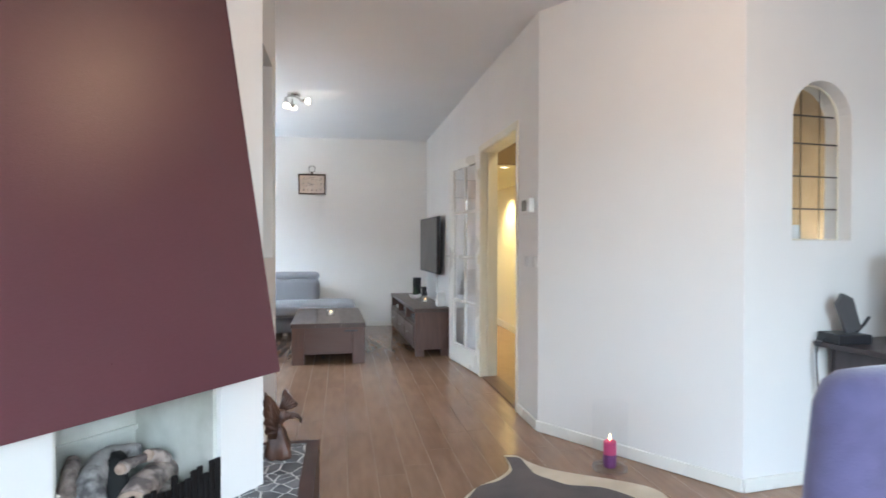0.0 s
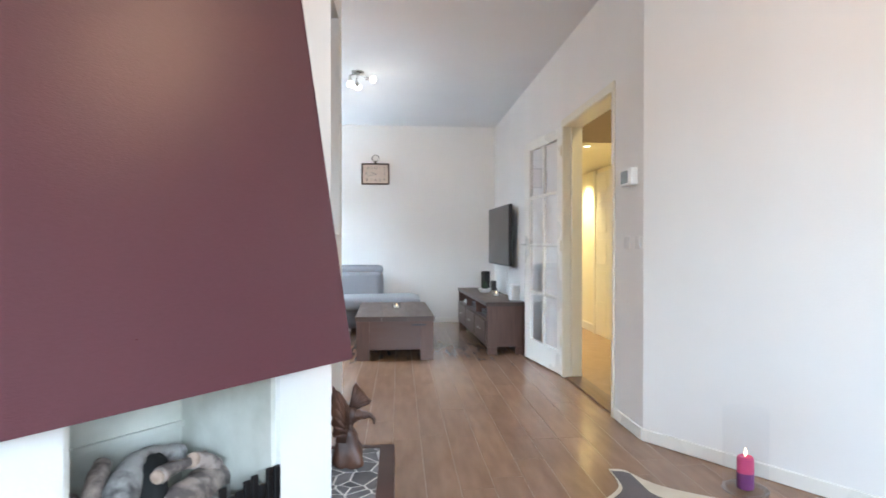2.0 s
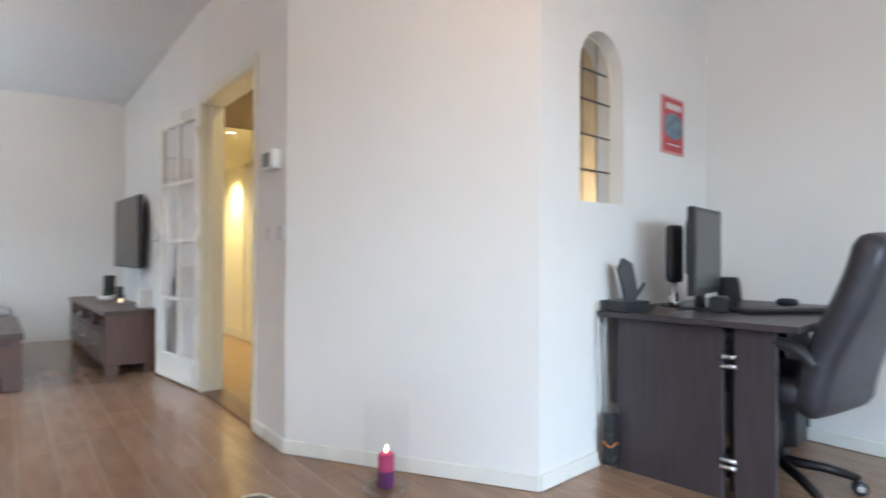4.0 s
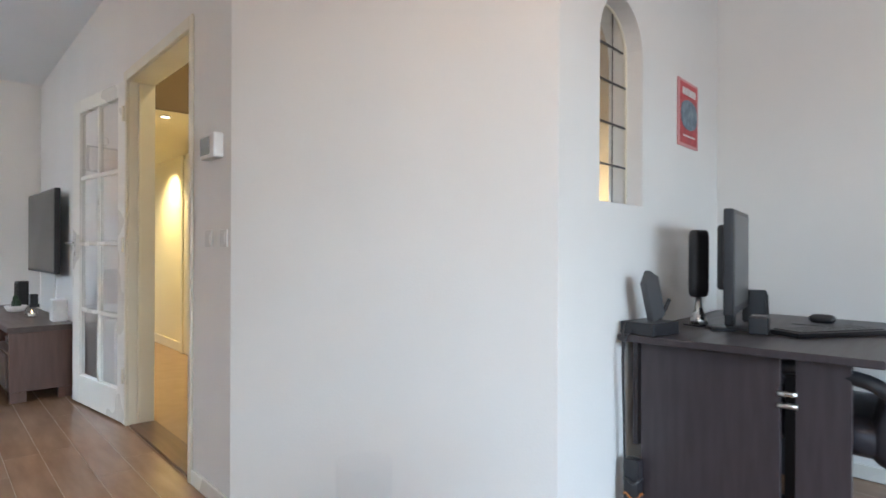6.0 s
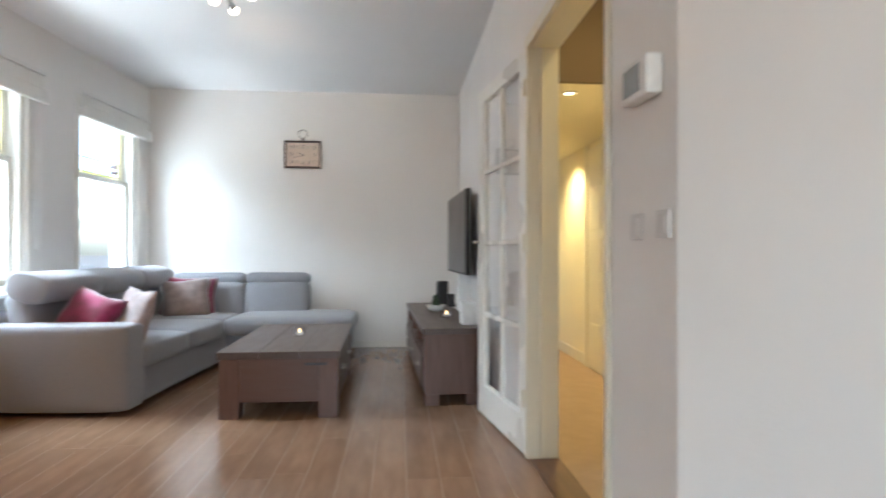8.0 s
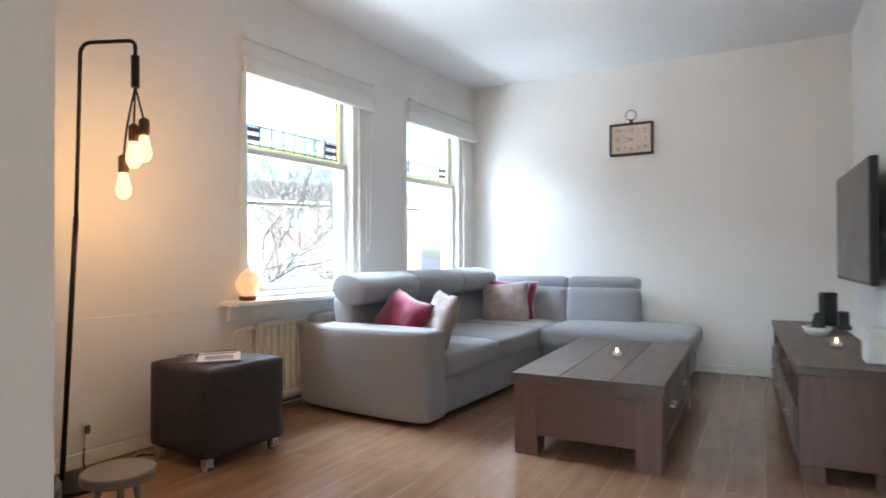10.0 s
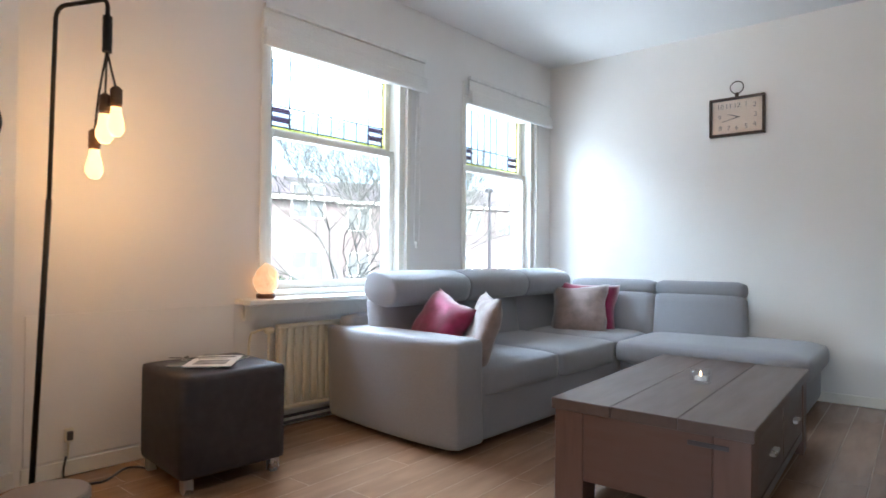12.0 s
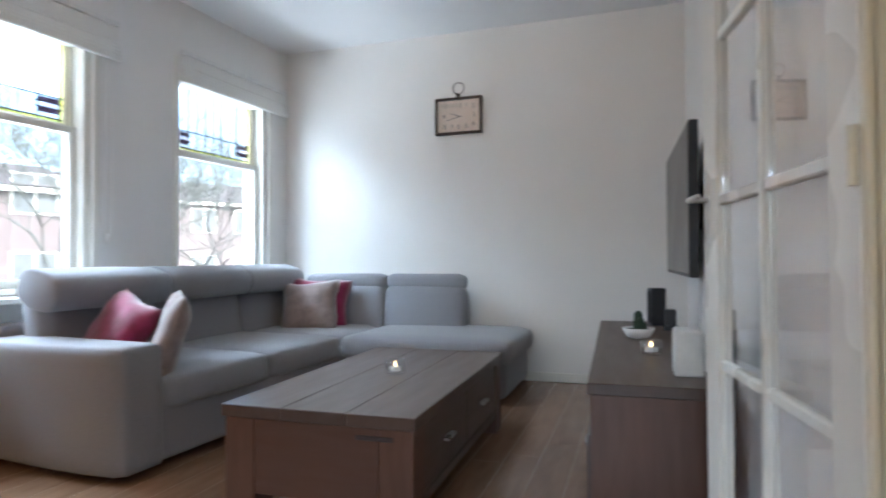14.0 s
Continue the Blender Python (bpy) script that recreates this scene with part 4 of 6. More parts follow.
def pillow(name, p, rot, w, h, d, material, label):
    """A throw pillow: two swollen faces drawn to pinched corners."""
    bm = bmesh.new()
    n = 14
    grid = {}
    for side in (-1, 1):
        for i in range(n + 1):
            for j in range(n + 1):
                u, v = -1 + 2 * i / n, -1 + 2 * j / n
                edge = abs(u) == 1 or abs(v) == 1
                if side == 1 and edge:
                    grid[side, i, j] = grid[-1, i, j]
                    continue
                pull = 1 - 0.07 * (1 - u * u) * abs(v) - 0.07 * (1 - v * v) * abs(u)
                z = side * d / 2 * ((1 - u ** 4) * (1 - v ** 4)) ** 0.6
                c = Vector((u * w / 2 * pull, v * h / 2 * pull, z))
                c += 0.014 * noise.noise_vector(c * 9 + Vector(p)) + 0.004 * noise.noise_vector(c * 26 + Vector(p))
                grid[side, i, j] = bm.verts.new(c)
    for side in (-1, 1):
        for i in range(n):
            for j in range(n):
                bm.faces.new((grid[side, i, j], grid[side, i + 1, j], grid[side, i + 1, j + 1], grid[side, i, j + 1]))
    return part(name, bm, material, None, label, pose(*p, *rot), smooth=True, category="pillow", group="pillows on the sofa")


pillow("throw_pillow", (-0.24, 8.44, 0.590), (62, 14, -22), 0.44, 0.40, 0.18, "pink_velvet", "crumpled bright pink velvet throw pillow against the armrest")
pillow("throw_pillow", (0.055, 8.45, 0.570), (74, 4, -46), 0.46, 0.47, 0.13, "taupe_velvet", "taupe velvet throw pillow leaning near the armrest")
pillow("throw_pillow", (-0.19, 10.27, 0.60), (74, 4, 16), 0.52, 0.42, 0.14, "pink_velvet", "bright pink throw pillow in the corner of the sofa")
pillow("throw_pillow", (-0.17, 10.13, 0.59), (68, -3, 14), 0.45, 0.42, 0.14, "taupe_velvet", "mottled taupe velvet throw pillow in the corner of the sofa")

# ottoman
ot = thing("ottoman", pose(-0.600, 7.205, 0, 0, 0, -5), "dark grey leather cube ottoman on metal feet", "ottoman")
part("body", soft(0.485, 0.485, 0.44, 0.022, 0.004, cuts=9, m=pose(0, 0, 0.28)), "otto_leather", ot, smooth=True)
for sx in (-1, 1):
    for sy in (-1, 1):
        part("foot", box(sx * 0.20 - 0.022, sx * 0.20 + 0.022, sy * 0.20 - 0.022, sy * 0.20 + 0.022, 0, 0.062, bevel=0.003, seg=1), "steel", ot, "square brushed metal foot")


def magazine(name, p, rz, w, h, label, cover):
    g = thing(name, pose(*p, 0, 0, rz), label, "magazine", "magazines on the ottoman")
    part("pages", box(-w / 2 + 0.002, w / 2 - 0.002, -h / 2 + 0.002, h / 2 - 0.002, 0.001, 0.005), "paper", g)
    part("cover", box(-w / 2, w / 2, -h / 2, h / 2, 0.0051, 0.0058), cover, g)
    return g


magazine("magazine", (-0.62, 7.20, 0.503), 30, 0.24, 0.32, "grey covered magazine under another on the ottoman", "lcd_grey")
mg = magazine("magazine", (-0.57, 7.19, 0.5095), 48, 0.21, 0.29, "magazine with a white cover and a grey picture on the ottoman", "paper")
part("picture", box(-0.07, 0.07, -0.10, 0.02, 0.0059, 0.0062), "grey_print", mg, "grey landscape picture")
part("title_bar", box(-0.08, 0.08, 0.085, 0.12, 0.0059, 0.0062), "ink", mg, "dark title bar")
part("text_bar", box(-0.08, 0.05, 0.050, 0.062, 0.0059, 0.0062), "ink", mg)

ky = thing("key_bunch", pose(-0.70, 7.12, 0.5095), "small dark bunch of keys lying beside the magazines on the ottoman", "keys")
part("ring", tube([(0.018 * math.cos(a), 0.018 * math.sin(a), 0.004) for a in [2 * math.pi * k / 16 for k in range(17)]], 0.002, 6), "steel", ky)
for k, a in enumerate((20, 75, 140, 215)):
    part("key", prism([(0.016, 0.0), (0.034, -0.008), (0.046, 0.0), (0.075, 0.002), (0.075, 0.008), (0.046, 0.010), (0.034, 0.016)], 0.002, 0.0045), "black_metal", ky, m=pose(0, 0, 0.003 * k, 0, 0, a))

mat("grille_cloth", (0.03, 0.03, 0.032), 0.9, scale=200, bump=0.5, bump_scale=500)

# television cabinet with what stands on it
tvc = thing("television_cabinet", pose(2.255, 9.25, 0, 0, 0, 2.2), "low dark brown stained wooden television cabinet with open bays and drawers", "television cabinet")
CL, CD, CHH = 2.10, 0.42, 0.53
part("top", box(-CD / 2, CD / 2, -CL / 2, CL / 2, CHH - 0.04, CHH, bevel=0.003, seg=1), "dark_wood", tvc)
for sy in (-1, 1):
    y = sy * (CL / 2 - 0.03)
    part("side", box(-CD / 2 + 0.012, CD / 2 - 0.012, y - 0.018, y + 0.018, 0.075, CHH - 0.041, bevel=0.002, seg=1), "dark_wood_v", tvc)
    for sx in (-1, 1):
        x = sx * (CD / 2 - 0.065)
        part("leg", box(x - 0.05, x + 0.05, y - 0.02, y + 0.02, 0, 0.0745, bevel=0.003, seg=1), "dark_wood_v", tvc)
part("bottom", box(-CD / 2 + 0.012, CD / 2 - 0.012, -CL / 2 + 0.049, CL / 2 - 0.049, 0.075, 0.10), "dark_wood", tvc)
part("back", box(CD / 2 - 0.025, CD / 2 - 0.013, -CL / 2 + 0.049, CL / 2 - 0.049, 0.101, CHH - 0.041), "dark_wood", tvc)
part("shelf", box(-CD / 2 + 0.014, CD / 2 - 0.026, -CL / 2 + 0.049, CL / 2 - 0.049, 0.335, 0.355), "dark_wood", tvc)
NB = 3
bw = (CL - 0.098) / NB
for k in range(NB):
    a = -CL / 2 + 0.049 + k * bw
    if k:
        part("divider", box(-CD / 2 + 0.014, CD / 2 - 0.026, a - 0.012, a + 0.012, 0.101, CHH - 0.041), "dark_wood_v", tvc)
    d = part("drawer_front", box(-CD / 2 - 0.004, -CD / 2 + 0.013, a + 0.014, a + bw - 0.014, 0.108, 0.332, bevel=0.003, seg=1), "dark_wood", tvc)
    part("handle", box(-CD / 2 - 0.024, -CD / 2 - 0.0045, a + bw / 2 - 0.055, a + bw / 2 + 0.055, 0.218, 0.230, bevel=0.004), "steel", d, "short brushed steel handle")
TC = tvc.matrix_basis
mr = thing("media_player", TC @ pose(-0.02, -0.66, 0.3555), "slim black media box in the open bay of the cabinet", "media player")
part("case", box(-0.13, 0.13, -0.20, 0.20, 0.004, 0.055, bevel=0.004), "black_plastic", mr)
part("display", box(-0.1335, -0.1305, -0.08, 0.08, 0.02, 0.04), "lcd_grey", mr)
m2 = thing("media_player", TC @ pose(-0.02, 0.02, 0.3555), "grey receiver in the middle bay of the cabinet", "media player")
part("case", box(-0.13, 0.13, -0.17, 0.17, 0.004, 0.075, bevel=0.004), "grey_plastic", m2)
part("knob", lathe([(0.014, 0), (0.014, 0.010)], 16, m=pose(-0.131, 0.11, 0.04, 0, -90, 0)), "black_plastic", m2)
bk = part("book_stack", box(-0.16, 0.0, 0.50, 0.78, 0.3555, 0.395, bevel=0.003), "paper", None, "low stack of pale cases in the far bay of the cabinet", TC, category="cases")

tv = thing("television", pose(2.480, 9.68, 1.23, 0, 0, 2.0), "flat black television on a swivel wall bracket", "television")
part("body", box(-0.022, 0.022, -0.625, 0.625, -0.367, 0.367, bevel=0.006), "black_plastic", tv)
part("screen", box(-0.0245, -0.0225, -0.612, 0.612, -0.347, 0.355), "screen_black", tv)
part("back_cover", box(0.0225, 0.050, -0.45, 0.45, -0.30, 0.10, bevel=0.01), "black_plastic", tv)
part("bracket", box(0.0505, 0.105, -0.10, 0.10, -0.12, 0.12, bevel=0.004), "black_metal", tv)
cb = part("television_cable", tube(bend([(2.575, 9.70, 0.95), (2.580, 9.69, 0.75), (2.578, 9.70, 0.60), (2.57, 9.71, 0.44)]), 0.005, 6), "white_plastic", None, "white cable running down the wall to the cabinet", category="cable")


def small_speaker(p, rz, w, d, h, label):
    s = thing("speaker", pose(*p, 0, 0, rz), label, "speaker")
    part("case", box(-d / 2, d / 2, -w / 2, w / 2, 0, h, bevel=0.006), "black_plastic", s)
    part("grille", box(-d / 2 - 0.004, -d / 2 - 0.0005, -w / 2 + 0.006, w / 2 - 0.006, 0.02, h - 0.02, bevel=0.001, seg=1), "grille_cloth", s)
    return s


small_speaker((2.36, 10.08, 0.5305), 15, 0.09, 0.09, 0.235, "small upright black speaker at the far end of the television cabinet")
rt = thing("router", pose(2.43, 9.86, 0.5305), "small black set-top box standing on the television cabinet", "router")
part("case", box(-0.03, 0.03, -0.05, 0.05, 0, 0.12, bevel=0.006), "black_plastic", rt)
part("stand", box(-0.04, 0.04, -0.06, -0.0505, 0, 0.03, bevel=0.002, seg=1), "black_plastic", rt)
wb = thing("white_speaker", pose(2.425, 8.46, 0.5305), "rounded white box speaker standing on the television cabinet", "speaker")
part("case", box(-0.05, 0.05, -0.075, 0.075, 0, 0.165, bevel=0.012, seg=3), "white_plastic", wb)
part("base", box(-0.04, 0.04, -0.065, 0.065, -0.0003, 0.004), "grey_plastic", wb)
ts = thing("tower_speaker", pose(2.50, 8.10, 0), "tall slim black floor speaker between door and cabinet", "speaker")
part("column", box(-0.035, 0.035, -0.028, 0.028, 0.02, 0.80, bevel=0.006), "black_plastic", ts)
part("foot_plate", box(-0.042, 0.042, -0.05, 0.05, 0, 0.0195, bevel=0.004), "black_plastic", ts)

cp = thing("potted_cactus", pose(2.25, 9.42, 0.5305), "small green cacti in a round white bowl on the television cabinet", "potted plant")
part("bowl", lathe([(0.035, 0.0), (0.060, 0.010), (0.085, 0.055), (0.082, 0.056), (0.060, 0.03), (0.0, 0.028)], 28, close=False), "white_plastic", cp, "glazed white bowl", smooth=True)
part("soil", lathe([(0.0, 0.029), (0.072, 0.046), (0.0, 0.050)], 20, close=False), "ember_black", cp, "dark soil")
mat("cactus_green", (0.035, 0.065, 0.035), 0.6, color2=(0.02, 0.04, 0.022), scale=30, bump=0.6)
for x, y, h, r in ((0.0, 0.0, 0.145, 0.020), (0.012, -0.036, 0.115, 0.017), (-0.01, 0.036, 0.10, 0.016), (0.03, 0.02, 0.085, 0.014)):
    bm = lathe([(r * 0.8, 0.04), (r, 0.06), (r, h - r), (r * 0.75, h - r * 0.35), (r * 0.3, h), (0.0, h)], 20, close=False)
    for k, v in enumerate(bm.verts):
        a = math.atan2(v.co.y, v.co.x)
        v.co.x *= 1 + 0.10 * math.cos(a * 10)
        v.co.y *= 1 + 0.10 * math.cos(a * 10)
    part("cactus", bm, "cactus_green", cp, "ribbed green cactus", pose(x, y, 0), smooth=True)


def text(parent, body, size, m, material="ink", label=""):
    cu = bpy.data.curves.new("text", "FONT")
    cu.body, cu.size, cu.align_x, cu.align_y, cu.extrude = body, size, "CENTER", "CENTER", 0.0004
    tmp = bpy.data.objects.new("tmp", cu)
    scene.collection.objects.link(tmp)
    me = bpy.data.meshes.new_from_object(tmp)
    bpy.data.objects.remove(tmp)
    me.materials.clear()
    me.materials.append(M(material))
    ob = new("numeral", me)
    ob.parent, ob.matrix_basis = parent, m
    return tagged(ob, label)


# clock: hangs on the far wall, local x to the right, y out of the wall, z up
ck = thing("wall_clock", pose(0.868, 10.729, 2.125), "rectangular brown wall clock with black numerals and a ring", "wall clock")
cw, chh = 0.395, 0.300
for a in ((-cw / 2, cw / 2, chh / 2 - 0.018, chh / 2), (-cw / 2, cw / 2, -chh / 2, -chh / 2 + 0.018), (-cw / 2, -cw / 2 + 0.018, -chh / 2 + 0.0181, chh / 2 - 0.0181), (cw / 2 - 0.018, cw / 2, -chh / 2 + 0.0181, chh / 2 - 0.0181)):
    part("rim", box(a[0], a[1], -0.045, 0, a[2], a[3], bevel=0.004), "clock_rim", ck)
part("face", box(-cw / 2 + 0.0185, cw / 2 - 0.0185, -0.018, -0.001, -chh / 2 + 0.0185, chh / 2 - 0.0185), "clock_face", ck, "aged pink-beige clock face")
part("glass", box(-cw / 2 + 0.0185, cw / 2 - 0.0185, -0.038, -0.036, -chh / 2 + 0.0185, chh / 2 - 0.0185), "glass", ck).visible_shadow = False
part("knob", lathe([(0.016, 0), (0.012, 0.012), (0.018, 0.02), (0.010, 0.032), (0.0, 0.036)], 16, m=pose(0, -0.022, chh / 2 + 0.0005), close=False), "clock_rim", ck, smooth=True)
part("ring", tube([(0.047 * math.cos(a), 0, 0.047 * math.sin(a)) for a in [2 * math.pi * k / 32 for k in range(33)]], 0.0038, 8), "clock_rim", ck, "thin round hanging ring", pose(0, -0.022, chh / 2 + 0.075), smooth=True)
for num, x, z in (("10", -0.120, 0.085), ("11", -0.060, 0.085), ("12", 0.0, 0.085), ("1", 0.065, 0.085), ("2", 0.125, 0.075), ("9", -0.125, 0.0), ("3", 0.130, 0.0), ("8", -0.120, -0.085), ("7", -0.06, -0.088), ("6", 0.0, -0.088), ("5", 0.065, -0.085), ("4", 0.125, -0.075)):
    text(ck, num, 0.052, pose(x, -0.0188, z, 90, 0, 0), "ink")
part("minute_marker", tube([(0.02, -0.024, -0.005), (-0.11, -0.024, -0.035)], 0.0035, 6, taper=0.5), "ink", ck, "black pointer")
part("hour_marker", tube([(0.02, -0.027, -0.008), (-0.065, -0.027, 0.022)], 0.005, 6, taper=0.5), "ink", ck, "black pointer")

# thermostat and switches near the doorway
th = thing("thermostat", pose(2.590, 5.685, 1.517), "white wall thermostat with a grey display", "thermostat")
part("case", box(-0.046, -0.001, -0.083, 0.083, -0.052, 0.052, bevel=0.008), "white_plastic", th)
part("display", box(-0.0475, -0.0461, -0.040, 0.068, -0.036, 0.038), "lcd_grey", th)


def light_switch(y, z, label):
    s = thing("light_switch", pose(2.590, y, z), label, "light switch", "light switches by the doorway")
    part("plate", box(-0.010, -0.001, -0.036, 0.036, -0.036, 0.036, bevel=0.003), "switch_plastic", s)
    part("rocker", box(-0.013, -0.0101, -0.022, 0.022, -0.024, 0.024, bevel=0.001), "switch_plastic", s)


light_switch(5.760, 1.130, "square white wall switch beside the doorway")
light_switch(5.590, 1.130, "square white wall switch near the wall bend")

# ceiling light: bar with three small spots
cl = thing("ceiling_spotlight", pose(0.80, 8.12, CEIL), "small steel ceiling light with three glass bulbs", "ceiling light")
part("plate", lathe([(0.055, -0.022), (0.06, -0.015), (0.06, -0.001)], 28), "steel", cl, smooth=True)
for k, (x, y, tilt, tz) in enumerate(((-0.07, -0.08, 165, 20), (-0.02, 0.08, 118, 172), (0.07, -0.02, 97, 90))):
    part("arm", tube([(0, 0, -0.02), (x, y, -0.06)], 0.006, 8), "steel", cl)
    hm = pose(x, y, -0.07, 0, 0, tz) @ pose(0, 0, 0, tilt, 0, 0)
    part("socket", lathe([(0.012, 0), (0.018, 0.01), (0.018, 0.045), (0.028, 0.055)], 20, m=hm), "steel", cl, smooth=True)
    part("bulb", lathe([(0.016, 0.056), (0.032, 0.072), (0.035, 0.088), (0.028, 0.104), (0.0, 0.112)], 20, m=hm, close=False), "spot_glow", cl, "glowing warm glass bulb", smooth=True).visible_shadow = False
    w = cl.matrix_basis @ hm @ pose(0, 0, 0.09)
    lamp("ceiling_bulb_lamp", "SPOT", w @ pose(0, 0, 0.03, 180, 0, 0), (0.5, 4.2, 0.45)[k], (1.0, 0.72, 0.48), radius=0.03, spot=110)

# floor lamp with three hanging bulbs
fl = thing("floor_lamp", pose(-0.79, 6.590, 0), "tall black metal floor lamp with three hanging glowing filament bulbs", "floor lamp")
AR = Vector((0.90, 0.38, 0)).normalized()
part("base_plate", lathe([(0.150, 0.0), (0.150, 0.014), (0.146, 0.018), (0.0, 0.018)], 40, m=pose(-0.02, -0.02, 0), close=False), "black_metal", fl, smooth=False)
part("pole", tube([(-0.085, -0.030, 0.016), (-0.020, -0.006, 1.23)], 0.0115, 14), "black_metal", fl, smooth=True)
pts = [Vector((-0.020, -0.006, 1.23)), Vector((0, 0, 1.98))] + [Vector((0, 0, 1.98)) + AR * 0.05 * (1 - math.cos(a)) + Vector((0, 0, 0.05 * math.sin(a))) for a in (0.4, 0.8, 1.2, 1.57)]
e = pts[-1] + AR * 0.19
pts += [e] + [e + AR * 0.03 * math.sin(a) + Vector((0, 0, -0.03 * (1 - math.cos(a)))) for a in (0.5, 1.0, 1.57)]
pts.append(pts[-1] + Vector((0, 0, -0.04)))
part("arm", tube(pts, 0.0088, 12), "black_metal", fl, smooth=True)
tip = pts[-1]
part("cord_sleeve", lathe([(0.018, -0.145), (0.018, 0.0)], 18, m=Matrix.Translation(tip)), "black_metal", fl)
for k, (dx, dy, z) in enumerate(((-0.010, 0.0, 1.515), (0.020, 0.030, 1.545), (-0.055, -0.02, 1.375))):
    top = tip + Vector((0, 0, -0.14))
    q = Vector((tip.x + dx, tip.y + dy, z))
    part("cord", tube(bend([top, top.lerp(q, 0.4) + Vector((dx * 0.3, dy * 0.3, 0)), q + Vector((0, 0, 0.124))]), 0.0045, 8), "black_metal", fl, smooth=True)
    part("socket", lathe([(0.020, 0.053), (0.0225, 0.065), (0.0225, 0.124), (0.0095, 0.136)], 18, m=Matrix.Translation(q)), "bronze", fl, "bronze bulb socket", smooth=True)
    part("bulb", lathe([(0.018, 0.052), (0.021, 0.030), (0.033, -0.018), (0.032, -0.042), (0.018, -0.064), (0.0, -0.068)], 20, m=Matrix.Translation(q), close=False), "bulb_glow", fl, "glowing pear-shaped filament bulb", smooth=True).visible_shadow = False
    lamp("filament_lamp", "POINT", fl.matrix_basis @ Matrix.Translation(q + Vector((0, 0, -0.01))), 0.88, (1.0, 0.50, 0.18), radius=0.045)
part("plug_cable", tube(bend([(-0.98, 6.72, 0.10), (-0.92, 6.70, 0.012), (-0.80, 6.80, 0.008), (-0.90, 6.95, 0.008), (-0.80, 7.02, 0.008)]), 0.005, 6), "black_plastic", None, "thin black cable lying on the floor by the ottoman", category="cable")

# wicker disc beside the lamp
mat("taupe_paint", (0.21, 0.18, 0.165), 0.4, scale=6)
mat("wicker", (0.17, 0.14, 0.12), 0.7, color2=(0.08, 0.065, 0.055), scale=60, kind="wave", bump=0.8, bump_scale=120)
wk = thing("wicker_stool", pose(-0.40, 6.06, 0), "round brown wicker stool near the floor lamp", "stool")
bm = lathe([(0.19, 0.0), (0.215, 0.02), (0.215, 0.215), (0.20, 0.232), (0.0, 0.235)], 40, close=False)
part("drum", bm, "wicker", wk, smooth=False)
st = thing("round_stool", pose(-0.195, 6.40, 0), "small round taupe painted stool beside the floor lamp", "stool")
part("seat", lathe([(0.125, 0.20), (0.13, 0.205), (0.13, 0.232), (0.125, 0.237), (0.0, 0.237)], 36, close=False), "taupe_paint", st)
for k in range(3):
    a = 2.1 * k + 0.4
    part("leg", tube([(0.07 * math.cos(a), 0.07 * math.sin(a), 0.20), (0.10 * math.cos(a), 0.10 * math.sin(a), 0.0)], 0.014, 10), "taupe_paint", st)

# guitar on the angled wall: local x along the wall, -z down, body hangs below
GT = pose(-1.035, 6.53, 0, 0, 0, math.degrees(math.atan2(-0.875, 0.485)))  # local x runs along the wall from the corner, +y looks into the room
gtr = thing("electric_guitar", GT @ pose(0.33, 0.075, 1.62, 0, 0, 0) @ pose(0, 0, 0, 0, 3, 0), "sunburst orange and black electric guitar hanging on the wall", "guitar")


def outline():
    """Half outline points of a single-cut body, as (x, z)."""
    return [(0.0, -0.205), (0.06, -0.198), (0.115, -0.175), (0.150, -0.135), (0.163, -0.090), (0.152, -0.035), (0.124, 0.005), (0.108, 0.035), (0.114, 0.065), (0.134, 0.090), (0.138, 0.103), (0.105, 0.104), (0.062, 0.098),
            (0.040, 0.108), (0.030, 0.145), (0.0, 0.172), (-0.045, 0.188), (-0.085, 0.188), (-0.118, 0.165), (-0.130, 0.125), (-0.122, 0.080), (-0.112, 0.045), (-0.130, 0.0), (-0.155, -0.055), (-0.162, -0.105), (-0.140, -0.160), (-0.095, -0.192), (-0.045, -0.203)]


def slab(pts, y0, y1, bevel=0.0):
    b = bmesh.new()
    lo, hi = [b.verts.new((x, y0, z)) for x, z in pts], [b.verts.new((x, y1, z)) for x, z in pts]
    b.faces.new(lo), b.faces.new(hi[::-1])
    n = len(pts)
    for i in range(n):
        b.faces.new((lo[i], hi[i], hi[(i + 1) % n], lo[(i + 1) % n]))
    if bevel:
        bmesh.ops.bevel(b, geom=[e for e in b.edges if abs(e.verts[0].co.y - e.verts[1].co.y) < 1e-6], offset=bevel, segments=3, affect="EDGES")
    return b


def smooth_line(pts, n=4):
    m, out = len(pts), []
    for i in range(m):
        p0, p1, p2, p3 = [Vector(pts[(i + k) % m]) for k in (-1, 0, 1, 2)]
        for k in range(n):
            t = k / n
            out.append(tuple(0.5 * ((2 * p1) + (p2 - p0) * t + (2 * p0 - 5 * p1 + 4 * p2 - p3) * t * t + (3 * p1 - p0 - 3 * p2 + p3) * t ** 3)))
    return out


